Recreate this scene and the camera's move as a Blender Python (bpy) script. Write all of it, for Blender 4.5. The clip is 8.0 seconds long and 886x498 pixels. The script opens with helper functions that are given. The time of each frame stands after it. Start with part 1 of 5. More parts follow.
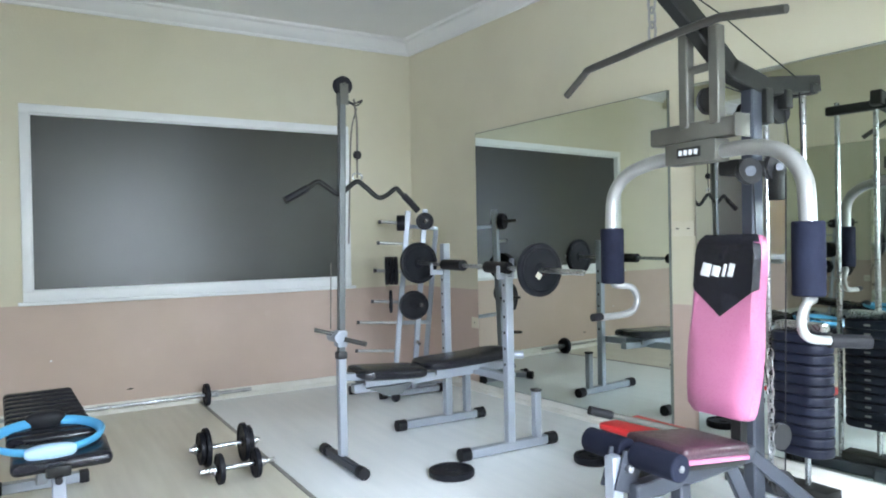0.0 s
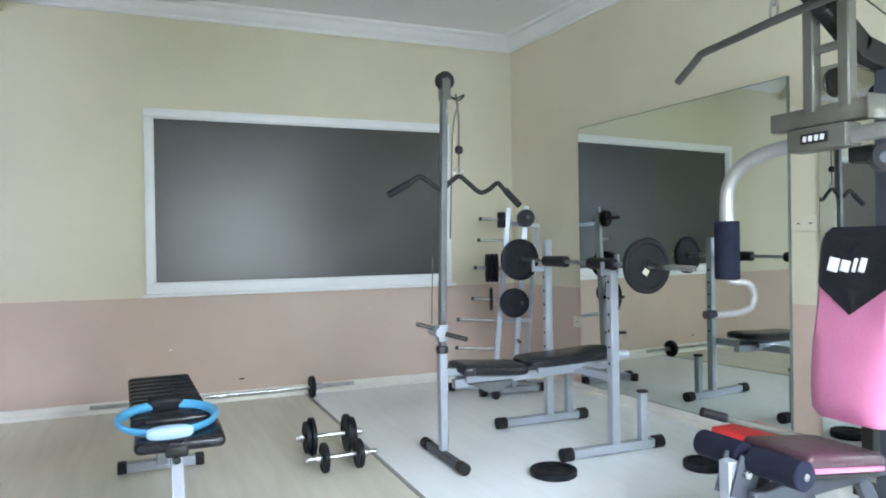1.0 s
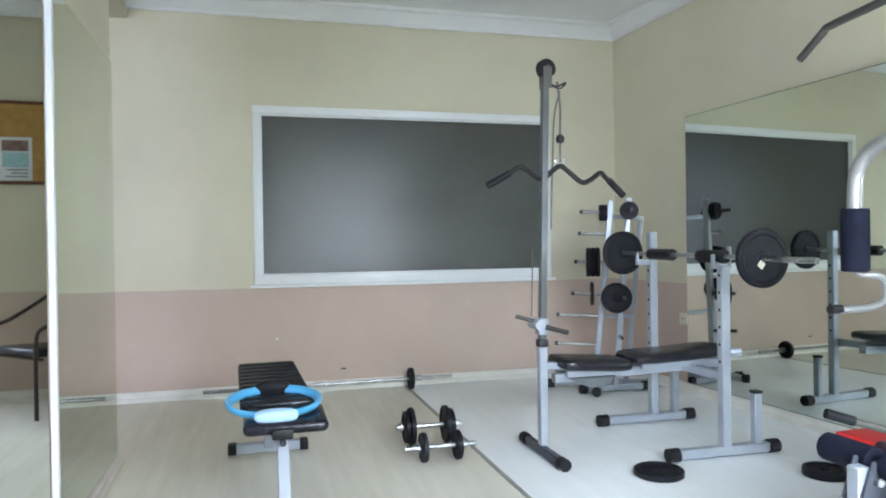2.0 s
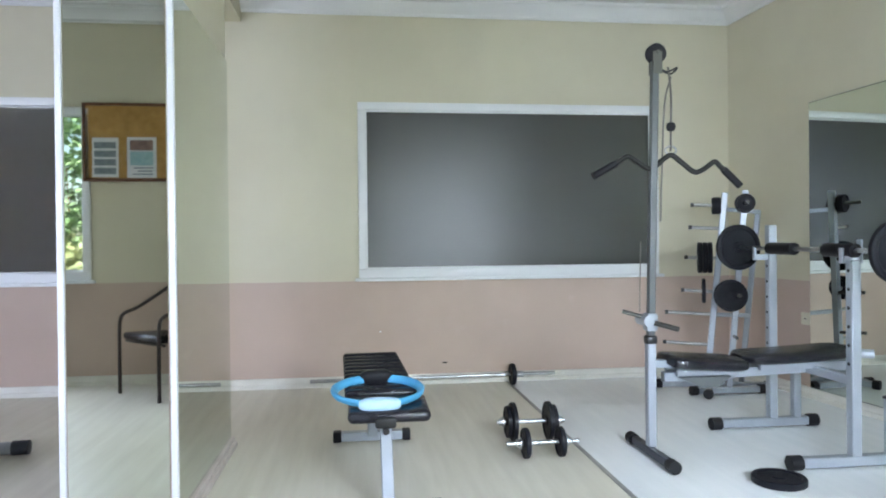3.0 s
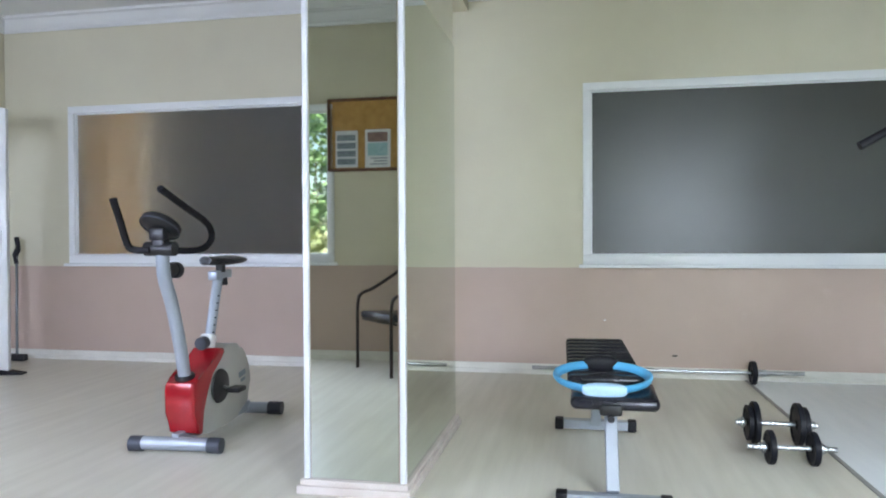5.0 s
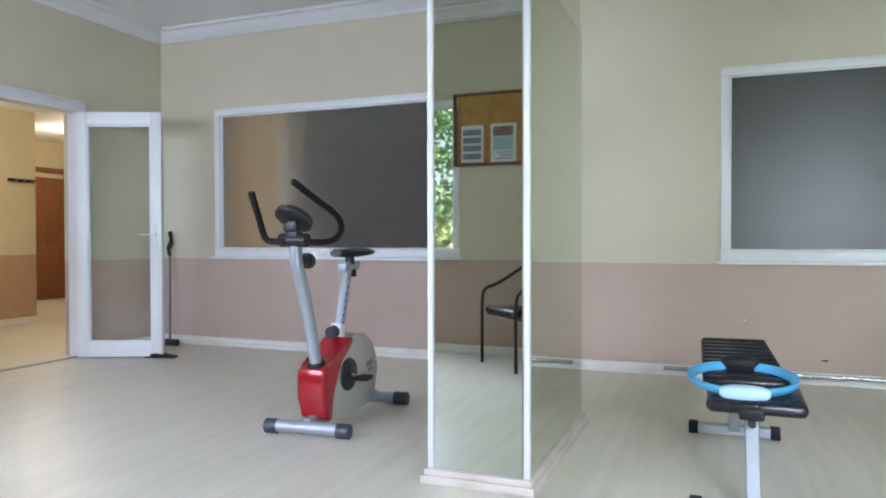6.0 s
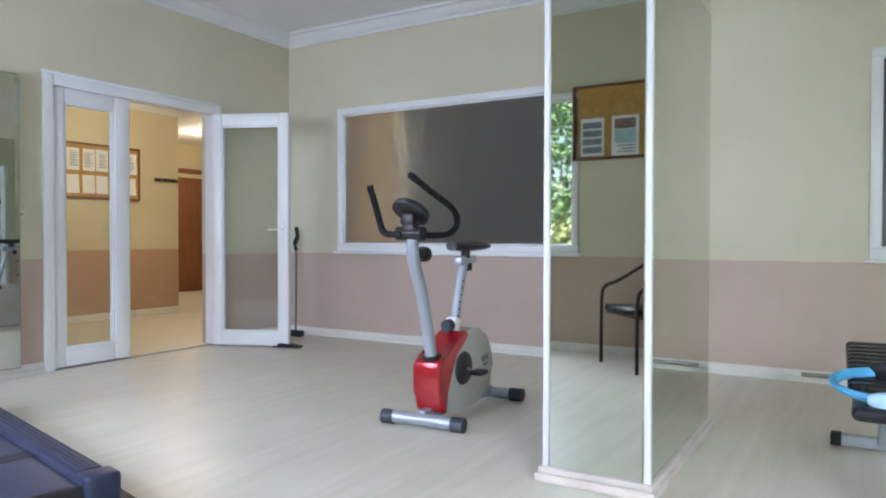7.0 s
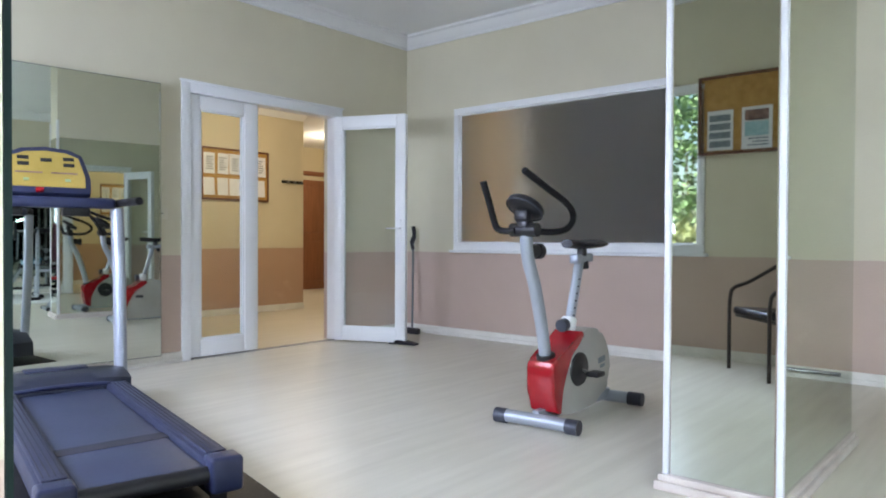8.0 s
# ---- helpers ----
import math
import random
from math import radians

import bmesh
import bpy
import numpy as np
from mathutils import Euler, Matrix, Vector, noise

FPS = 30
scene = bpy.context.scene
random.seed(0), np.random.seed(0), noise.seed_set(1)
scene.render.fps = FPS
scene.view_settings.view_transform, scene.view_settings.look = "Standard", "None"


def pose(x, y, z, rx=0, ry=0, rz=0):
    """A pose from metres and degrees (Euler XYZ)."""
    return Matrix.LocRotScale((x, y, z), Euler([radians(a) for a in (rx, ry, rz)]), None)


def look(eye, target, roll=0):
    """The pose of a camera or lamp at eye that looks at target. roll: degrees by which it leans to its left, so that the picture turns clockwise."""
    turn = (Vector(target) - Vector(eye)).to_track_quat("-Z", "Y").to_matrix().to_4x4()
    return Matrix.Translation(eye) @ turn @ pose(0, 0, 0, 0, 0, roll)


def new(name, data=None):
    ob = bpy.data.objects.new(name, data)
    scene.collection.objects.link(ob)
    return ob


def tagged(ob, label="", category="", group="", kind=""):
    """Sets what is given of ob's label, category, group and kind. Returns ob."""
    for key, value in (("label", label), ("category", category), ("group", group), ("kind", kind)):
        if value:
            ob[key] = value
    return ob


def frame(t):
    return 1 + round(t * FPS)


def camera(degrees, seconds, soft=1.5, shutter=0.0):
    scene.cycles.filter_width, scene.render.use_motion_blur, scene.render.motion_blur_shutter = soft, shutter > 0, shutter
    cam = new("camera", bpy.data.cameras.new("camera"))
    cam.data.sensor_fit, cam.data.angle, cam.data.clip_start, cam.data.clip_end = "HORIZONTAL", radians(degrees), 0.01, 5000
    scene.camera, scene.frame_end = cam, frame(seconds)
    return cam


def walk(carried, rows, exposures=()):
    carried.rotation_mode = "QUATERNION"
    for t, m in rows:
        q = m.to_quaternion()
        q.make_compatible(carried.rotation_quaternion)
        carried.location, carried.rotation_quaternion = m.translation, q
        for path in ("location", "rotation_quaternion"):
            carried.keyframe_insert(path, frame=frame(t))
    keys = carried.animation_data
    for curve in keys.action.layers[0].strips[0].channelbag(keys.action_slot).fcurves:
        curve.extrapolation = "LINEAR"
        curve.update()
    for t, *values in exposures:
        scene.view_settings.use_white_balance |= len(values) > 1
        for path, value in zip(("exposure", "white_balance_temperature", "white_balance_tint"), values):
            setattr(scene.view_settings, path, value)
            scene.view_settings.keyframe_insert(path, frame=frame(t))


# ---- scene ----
cam = camera(64.2, 8.0, soft=1.9)
walk(cam, [
    (0, pose(0.000, 0.000, 1.201, 89.42, 1.11, -30.83)),
    (0.5, pose(-0.000, 0.018, 1.182, 89.68, 1.08, -27.09)),
    (1, pose(-0.000, 0.036, 1.164, 89.71, 0.93, -22.85)),
    (1.5, pose(-0.001, 0.055, 1.146, 89.65, 0.87, -18.97)),
    (3, pose(-0.004, 0.113, 1.095, 89.64, 0.58, -6.84)),
    (3.5, pose(-0.005, 0.132, 1.078, 89.54, 0.60, -2.76)),
    (4, pose(-0.007, 0.152, 1.063, 89.42, 0.48, 1.81)),
    (4.5, pose(-0.009, 0.173, 1.047, 89.34, 0.36, 6.25)),
    (6, pose(-0.016, 0.235, 1.004, 89.12, 0.11, 21.28)),
    (6.5, pose(-0.019, 0.256, 0.990, 89.10, 0.01, 26.06)),
    (7, pose(-0.022, 0.278, 0.977, 89.03, -0.12, 30.87)),
    (7.5, pose(-0.026, 0.300, 0.964, 89.08, -0.16, 35.37)),
    (8, pose(-0.029, 0.322, 0.952, 89.14, -0.24, 40.39)),
], exposures=[(0, 1.27), (3.0, 1.2), (4.5, 1.14), (6.0, 1.06), (8, 1.06)])

# room: x west-east, y towards the window wall; metres
XW, XE, YS, YN, ZC = -5.06, 3.05, -0.18, 5.65, 3.0
STRIPE = 0.816

# the mirror wall stands a little out of square, turned about its north corner
EAST = Matrix.Translation((XE, YN, 0)) @ pose(0, 0, 0, 0, 0, 3.7) @ Matrix.Translation((-XE, -YN, 0))

# ---- light ----
world = bpy.data.worlds.new("sky")
scene.world = world
world.use_nodes = True
wn = world.node_tree.nodes
sky = wn.new("ShaderNodeTexSky")
sky.sky_type, sky.sun_disc = "NISHITA", False
sky.sun_elevation, sky.sun_rotation = radians(48), radians(120)
world.node_tree.links.new(sky.outputs[0], wn["Background"].inputs[0])
wn["Background"].inputs[1].default_value = 0.15

sun_data = bpy.data.lights.new("sun", "SUN")
sun_data.energy, sun_data.angle, sun_data.color = 5.0, radians(0.6), (1.0, 0.95, 0.87)
sun_ob = new("sun", sun_data)
sun_ob.matrix_world = look((4, 8, 11), (0, 0, 0))


def window_light(name, x0, x1, z0, z1, watts, fall, tint, turn=0.0):
    """Sky light in the opening of a window of the south wall."""
    data = bpy.data.lights.new(name, "AREA")
    data.shape, data.size, data.size_y = "RECTANGLE", x1 - x0, z1 - z0
    data.energy, data.color = watts, tint
    ob = new(name, data)
    ob.matrix_world = look(((x0 + x1) / 2, YS - 0.16, (z0 + z1) / 2), ((x0 + x1) / 2 + turn, YS + 1, (z0 + z1) / 2 - fall))
    return ob


window_light("window_light", -4.36, -2.55, 0.92, 2.12, 47, 0.75, (0.735, 0.825, 1.17))
# opening supposed, out of view; lamp aimed down and east to lift the mirror side
window_light("window_light", 0.85, 2.08, 0.92, 2.12, 93, 2.6, (0.745, 0.85, 1.0), 0.3)
# fill lights added to brighten the corridor; their true source is unknown
for lx, ly, watts in ((-6.1, 5.2, 19), (-8.9, 8.0, 18)):
    lamp_data = bpy.data.lights.new("corridor_fill", "POINT")
    lamp_data.shadow_soft_size, lamp_data.energy, lamp_data.color = 0.15, watts, (1.0, 0.84, 0.64)
    lamp_ob = new("corridor_fill", lamp_data)
    lamp_ob.location = (lx, ly, 2.30)


# ---- mesh helpers ----
def bm_new():
    return bmesh.new()


def add_box(bm, c, size, m=None, bevel=0.0, seg=2):
    """A box of that size round c, turned by m, with rounded edges."""
    r = bmesh.ops.create_cube(bm, size=1.0)
    vs = r["verts"]
    bmesh.ops.scale(bm, vec=size, verts=vs)
    if bevel > 0:
        es = list({e for v in vs for e in v.link_edges})
        rb = bmesh.ops.bevel(bm, geom=es, offset=bevel, segments=seg, profile=0.5, affect="EDGES")
        vs = list({v for f in rb["faces"] for v in f.verts} | {v for v in vs if v.is_valid})
    mm = Matrix.Translation(c) @ (m.to_4x4() if m else Matrix())
    bmesh.ops.transform(bm, matrix=mm, verts=vs)
    return vs


def span(bm, x0, x1, y0, y1, z0, z1, bevel=0.0):
    return add_box(bm, ((x0 + x1) / 2, (y0 + y1) / 2, (z0 + z1) / 2), (x1 - x0, y1 - y0, z1 - z0), None, bevel)


def aim(p0, p1):
    """Turn whose z axis goes from p0 to p1."""
    d = Vector(p1) - Vector(p0)
    up = "Y" if abs(d.normalized().y) < 0.95 else "X"
    return d.to_track_quat("Z", up).to_matrix(), d.length


def bar(bm, p0, p1, w, h, bevel=0.004):
    """A square section from p0 to p1."""
    m, n = aim(p0, p1)
    return add_box(bm, (Vector(p0) + Vector(p1)) / 2, (w, h, n), m, bevel, 1)


def add_cyl(bm, p0, p1, r, r2=None, seg=18, cap=True):
    m, n = aim(p0, p1)
    mm = Matrix.Translation((Vector(p0) + Vector(p1)) / 2) @ m.to_4x4()
    return bmesh.ops.create_cone(bm, cap_ends=cap, cap_tris=False, segments=seg, radius1=r, radius2=r if r2 is None else r2, depth=n, matrix=mm)["verts"]


def lathe(bm, profile, p0, axis, seg=24):
    """Turns a profile of (radius, height) round an axis through p0."""
    q = Vector(axis).to_track_quat("Z", "Y").to_matrix().to_4x4()
    mm = Matrix.Translation(p0) @ q
    rings = []
    for r, z in profile:
        rings.append([bm.verts.new(mm @ Vector((r * math.cos(2 * math.pi * k / seg), r * math.sin(2 * math.pi * k / seg), z))) for k in range(seg)])
    for a, b in zip(rings, rings[1:]):
        for k in range(seg):
            bm.faces.new((a[k], a[(k + 1) % seg], b[(k + 1) % seg], b[k]))
    bm.faces.new(rings[0][::-1])
    bm.faces.new(rings[-1])


def curve_pts(pts, n=6, closed=False):
    """A smooth line through the points."""
    P = [Vector(p) for p in pts]
    out = []
    k = len(P)
    for i in range(k if closed else k - 1):
        p0 = P[(i - 1) % k] if closed or i > 0 else P[0] * 2 - P[1]
        p1, p2 = P[i], P[(i + 1) % k]
        p3 = P[(i + 2) % k] if closed or i + 2 < k else P[-1] * 2 - P[-2]
        for j in range(n):
            t = j / n
            out.append(0.5 * ((2 * p1) + (p2 - p0) * t + (2 * p0 - 5 * p1 + 4 * p2 - p3) * t * t + (3 * p1 - p0 - 3 * p2 + p3) * t ** 3))
    if not closed:
        out.append(P[-1])
    return out


def tube(bm, pts, r, seg=10, closed=False, flat=1.0):
    """A round bar along a line of points."""
    P = [Vector(p) for p in pts]
    k = len(P)
    rings = []
    n_prev = None
    for i in range(k):
        if closed:
            d = (P[(i + 1) % k] - P[i - 1]).normalized()
        else:
            d = (P[min(i + 1, k - 1)] - P[max(i - 1, 0)]).normalized()
        if n_prev is None:
            n_prev = d.orthogonal().normalized()
        nn = (n_prev - d * n_prev.dot(d)).normalized()
        bb = d.cross(nn)
        n_prev = nn
        rr = r[i] if isinstance(r, (list, tuple)) else r
        rings.append([bm.verts.new(P[i] + (nn * math.cos(2 * math.pi * j / seg) + bb * flat * math.sin(2 * math.pi * j / seg)) * rr) for j in range(seg)])
    pairs = list(zip(rings, rings[1:])) + ([(rings[-1], rings[0])] if closed else [])
    for a, b in pairs:
        for j in range(seg):
            bm.faces.new((a[j], a[(j + 1) % seg], b[(j + 1) % seg], b[j]))
    if not closed:
        bm.faces.new(rings[0][::-1])
        bm.faces.new(rings[-1])


def prism(bm, outline, axis, a, b):
    """A flat outline pushed along an axis: outline of (u, v); axis 'x': u=y, v=z; 'y': u=x, v=z; 'z': u=x, v=y."""
    def at(u, v, w):
        return {"x": (w, u, v), "y": (u, w, v), "z": (u, v, w)}[axis]
    lo = [bm.verts.new(at(u, v, a)) for u, v in outline]
    hi = [bm.verts.new(at(u, v, b)) for u, v in outline]
    k = len(outline)
    for i in range(k):
        bm.faces.new((lo[i], lo[(i + 1) % k], hi[(i + 1) % k], hi[i]))
    bm.faces.new(lo[::-1])
    bm.faces.new(hi)


def part(name, bm, material, parent=None, label="", smooth=True):
    """One mesh object out of a bmesh, under a thing or a part."""
    bmesh.ops.recalc_face_normals(bm, faces=bm.faces[:])
    if smooth:
        for f in bm.faces:
            f.smooth = True
        for e in bm.edges:
            if len(e.link_faces) == 2 and e.calc_face_angle(0.0) > radians(38):
                e.smooth = False
    me = bpy.data.meshes.new(name)
    bm.to_mesh(me)
    bm.free()
    me.materials.append(material)
    ob = new(name, me)
    if parent is not None:
        ob.parent = parent
    if label:
        tagged(ob, label)
    return ob


def thing(name, label, category, m=None, group="", kind=""):
    """An Empty that carries the parts of one thing."""
    ob = new(name)
    ob.empty_display_size = 0.1
    if m is not None:
        ob.matrix_basis = m
    return tagged(ob, label, category, group, kind)


def structure(name, bm, material, label, category):
    return tagged(part(name, bm, material, None), label, category, "", "structure")


# ---- materials ----
def nodes_of(name):
    m = bpy.data.materials.new(name)
    m.use_nodes = True
    t = m.node_tree
    return m, t.nodes, t.links, t.nodes["Principled BSDF"]


def noise_tex(n, l, scale, detail=4.0, coord="Object", stretch=None):
    tc = n.new("ShaderNodeTexCoord")
    tx = n.new("ShaderNodeTexNoise")
    tx.inputs["Scale"].default_value, tx.inputs["Detail"].default_value = scale, detail
    src = tc.outputs[coord]
    if stretch:
        mp = n.new("ShaderNodeMapping")
        mp.inputs["Scale"].default_value = stretch
        l.new(src, mp.inputs[0])
        src = mp.outputs[0]
    l.new(src, tx.inputs["Vector"])
    return tx.outputs["Fac"]


def mixed(n, l, fac, a, b, lo=0.3, hi=0.7):
    """Colour a to b as fac goes from lo to hi."""
    ramp = n.new("ShaderNodeValToRGB")
    ramp.color_ramp.elements[0].position, ramp.color_ramp.elements[1].position = lo, hi
    ramp.color_ramp.elements[0].color, ramp.color_ramp.elements[1].color = (*a, 1), (*b, 1)
    l.new(fac, ramp.inputs[0])
    return ramp.outputs[0]


def surface(name, a, b, rough=0.5, metal=0.0, scale=6.0, fine=90.0, bump=0.05, rough_var=0.12, coat=0.0, spec=0.5, stretch=None):
    """A surface of two close colours in large patches, with a fine grain in its gloss and relief."""
    m, n, l, p = nodes_of(name)
    big = noise_tex(n, l, scale, 5.0, "Object", stretch)
    l.new(mixed(n, l, big, a, b), p.inputs["Base Color"])
    small = noise_tex(n, l, fine, 3.0, "Object", stretch)
    mr = n.new("ShaderNodeMapRange")
    mr.inputs["To Min"].default_value, mr.inputs["To Max"].default_value = max(0.02, rough - rough_var), min(1, rough + rough_var)
    l.new(small, mr.inputs["Value"])
    l.new(mr.outputs[0], p.inputs["Roughness"])
    p.inputs["Metallic"].default_value = metal
    p.inputs["Specular IOR Level"].default_value = spec
    p.inputs["Coat Weight"].default_value = coat
    if bump > 0:
        bp = n.new("ShaderNodeBump")
        bp.inputs["Strength"].default_value, bp.inputs["Distance"].default_value = bump, 0.01
        l.new(small, bp.inputs["Height"])
        l.new(bp.outputs[0], p.inputs["Normal"])
    return m


def two_tone(name, cream, cream2, brown, brown2):
    """Wall paint: cream above, a brown dado below, with a hand-cut edge, roller texture and scuffs."""
    m, n, l, p = nodes_of(name)
    geo = n.new("ShaderNodeNewGeometry")
    sep = n.new("ShaderNodeSeparateXYZ")
    l.new(geo.outputs["Position"], sep.inputs[0])
    tx = n.new("ShaderNodeTexNoise")
    tx.inputs["Scale"].default_value = 5.0
    l.new(geo.outputs["Position"], tx.inputs["Vector"])
    wob = n.new("ShaderNodeMath")
    wob.operation = "MULTIPLY_ADD"
    wob.inputs[1].default_value, wob.inputs[2].default_value = 0.012, STRIPE - 0.006
    l.new(tx.outputs["Fac"], wob.inputs[0])
    low = n.new("ShaderNodeMath")
    low.operation = "LESS_THAN"
    l.new(sep.outputs["Z"], low.inputs[0])
    l.new(wob.outputs[0], low.inputs[1])
    big = n.new("ShaderNodeTexNoise")
    big.inputs["Scale"].default_value, big.inputs["Detail"].default_value = 1.3, 6.0
    l.new(geo.outputs["Position"], big.inputs["Vector"])
    up = mixed(n, l, big.outputs["Fac"], cream, cream2, 0.35, 0.65)
    dn = mixed(n, l, big.outputs["Fac"], brown, brown2, 0.35, 0.65)
    # scuffs and small marks on the dado
    sc = n.new("ShaderNodeTexNoise")
    sc.inputs["Scale"].default_value, sc.inputs["Detail"].default_value = 3.2, 9.0
    l.new(geo.outputs["Position"], sc.inputs["Vector"])
    worn = n.new("ShaderNodeValToRGB")
    worn.color_ramp.elements[0].position, worn.color_ramp.elements[1].position = 0.66, 0.74
    l.new(sc.outputs["Fac"], worn.inputs[0])
    mw = n.new("ShaderNodeMix")
    mw.data_type = "RGBA"
    mw.inputs[7].default_value = (brown[0] * 1.12, brown[1] * 1.15, brown[2] * 1.18, 1)
    l.new(worn.outputs[0], mw.inputs[0])
    l.new(dn, mw.inputs[6])
    mx = n.new("ShaderNodeMix")
    mx.data_type = "RGBA"
    l.new(low.outputs[0], mx.inputs[0])
    l.new(up, mx.inputs[6])
    l.new(mw.outputs[2], mx.inputs[7])
    l.new(mx.outputs[2], p.inputs["Base Color"])
    rg = n.new("ShaderNodeMapRange")
    rg.inputs["To Min"].default_value, rg.inputs["To Max"].default_value = 0.62, 0.5
    l.new(low.outputs[0], rg.inputs["Value"])
    l.new(rg.outputs[0], p.inputs["Roughness"])
    p.inputs["Specular IOR Level"].default_value = 0.35
    fine = n.new("ShaderNodeTexNoise")
    fine.inputs["Scale"].default_value, fine.inputs["Detail"].default_value = 70.0, 4.0
    l.new(geo.outputs["Position"], fine.inputs["Vector"])
    bp = n.new("ShaderNodeBump")
    bp.inputs["Strength"].default_value, bp.inputs["Distance"].default_value = 0.12, 0.01
    l.new(fine.outputs["Fac"], bp.inputs["Height"])
    l.new(bp.outputs[0], p.inputs["Normal"])
    return m


def floor_mat(name, a, b, grain):
    """Pale wood-look sheet flooring, boards along y, worn satin."""
    m, n, l, p = nodes_of(name)
    geo = n.new("ShaderNodeNewGeometry")
    mp = n.new("ShaderNodeMapping")
    mp.inputs["Rotation"].default_value = (0, 0, radians(90))
    l.new(geo.outputs["Position"], mp.inputs[0])
    br = n.new("ShaderNodeTexBrick")
    br.offset, br.inputs["Scale"].default_value = 0.37, 1.0
    br.inputs["Brick Width"].default_value, br.inputs["Row Height"].default_value = 0.95, 0.125
    br.inputs["Mortar Size"].default_value = 0.0012
    br.inputs["Color1"].default_value, br.inputs["Color2"].default_value, br.inputs["Mortar"].default_value = (0.3, 0.3, 0.3, 1), (0.7, 0.7, 0.7, 1), (0.1, 0.1, 0.1, 1)
    l.new(mp.outputs[0], br.inputs["Vector"])
    st = n.new("ShaderNodeMapping")
    st.inputs["Scale"].default_value = (11.0, 0.9, 1.0)
    l.new(geo.outputs["Position"], st.inputs[0])
    gr = n.new("ShaderNodeTexNoise")
    gr.inputs["Scale"].default_value, gr.inputs["Detail"].default_value = 1.6, 7.0
    l.new(st.outputs[0], gr.inputs["Vector"])
    big = n.new("ShaderNodeTexNoise")
    big.inputs["Scale"].default_value, big.inputs["Detail"].default_value = 0.8, 2.0
    l.new(geo.outputs["Position"], big.inputs["Vector"])
    mix1 = n.new("ShaderNodeMix")
    mix1.data_type = "FLOAT"
    mix1.inputs[0].default_value = grain
    l.new(gr.outputs["Fac"], mix1.inputs[2])
    l.new(br.outputs["Color"], mix1.inputs[3])
    mix2 = n.new("ShaderNodeMix")
    mix2.data_type = "FLOAT"
    mix2.inputs[0].default_value = 0.4
    l.new(mix1.outputs[0], mix2.inputs[2])
    l.new(big.outputs["Fac"], mix2.inputs[3])
    sp = n.new("ShaderNodeTexNoise")
    sp.inputs["Scale"].default_value, sp.inputs["Detail"].default_value = 16.0, 5.0
    l.new(geo.outputs["Position"], sp.inputs["Vector"])
    dirt = n.new("ShaderNodeValToRGB")
    dirt.color_ramp.elements[0].position, dirt.color_ramp.elements[1].position = 0.66, 0.80
    dirt.color_ramp.elements[1].color = (0.13, 0.13, 0.13, 1)
    l.new(sp.outputs["Fac"], dirt.inputs[0])
    mud = n.new("ShaderNodeMix")
    mud.data_type = "RGBA"
    mud.inputs[7].default_value = (0.30, 0.26, 0.20, 1)
    l.new(dirt.outputs[0], mud.inputs[0])
    l.new(mixed(n, l, mix2.outputs[0], a, b, 0.30, 0.70), mud.inputs[6])
    l.new(mud.outputs[2], p.inputs["Base Color"])
    mr = n.new("ShaderNodeMapRange")
    mr.inputs["To Min"].default_value, mr.inputs["To Max"].default_value = 0.29, 0.40
    l.new(big.outputs["Fac"], mr.inputs["Value"])
    l.new(mr.outputs[0], p.inputs["Roughness"])
    bp = n.new("ShaderNodeBump")
    bp.inputs["Strength"].default_value, bp.inputs["Distance"].default_value = 0.06, 0.004
    l.new(mix1.outputs[0], bp.inputs["Height"])
    l.new(bp.outputs[0], p.inputs["Normal"])
    return m


def mirror_mat(name, tint):
    m, n, l, p = nodes_of(name)
    p.inputs["Base Color"].default_value = (*tint, 1)
    p.inputs["Metallic"].default_value = 1.0
    sm = noise_tex(n, l, 2.5, 6.0)
    mr = n.new("ShaderNodeMapRange")
    mr.inputs["To Min"].default_value, mr.inputs["To Max"].default_value = 0.0, 0.035
    l.new(sm, mr.inputs["Value"])
    l.new(mr.outputs[0], p.inputs["Roughness"])
    return m


def glass_mat(name):
    m, n, l, p = nodes_of(name)
    p.inputs["Base Color"].default_value = (0.93, 0.97, 0.95, 1)
    p.inputs["Transmission Weight"].default_value = 1.0
    p.inputs["Roughness"].default_value = 0.0
    p.inputs["IOR"].default_value = 1.45
    return m


wall_paint = two_tone("wall_paint", (0.63, 0.588, 0.44), (0.67, 0.628, 0.47), (0.52, 0.40, 0.325), (0.57, 0.44, 0.36))
corridor_paint = two_tone("corridor_paint", (0.62, 0.54, 0.36), (0.66, 0.58, 0.40), (0.46, 0.30, 0.20), (0.50, 0.33, 0.22))
ceiling_paint = surface("ceiling_paint", (0.74, 0.75, 0.74), (0.79, 0.79, 0.77), 0.7, 0, 1.2, 60, 0.06)
white_pvc = surface("white_pvc", (0.80, 0.82, 0.82), (0.85, 0.86, 0.85), 0.32, 0, 2.0, 120, 0.02)
skirting_paint = surface("skirting_paint", (0.70, 0.68, 0.60), (0.84, 0.82, 0.75), 0.45, 0, 5.0, 80, 0.08)
plinth_paint = surface("plinth_paint", (0.58, 0.50, 0.45), (0.72, 0.66, 0.60), 0.6, 0, 5.0, 60, 0.15)
vinyl_cream = floor_mat("vinyl_cream", (0.61, 0.572, 0.465), (0.78, 0.743, 0.632), 0.09)
# the cream vinyl with the whitish, bluish window light painted into its colour
vinyl_brightened = floor_mat("vinyl_brightened", (0.82, 0.855, 0.86), (0.94, 0.96, 0.955), 0.09)
mirror_glass = mirror_mat("mirror_glass", (0.715, 0.765, 0.71))
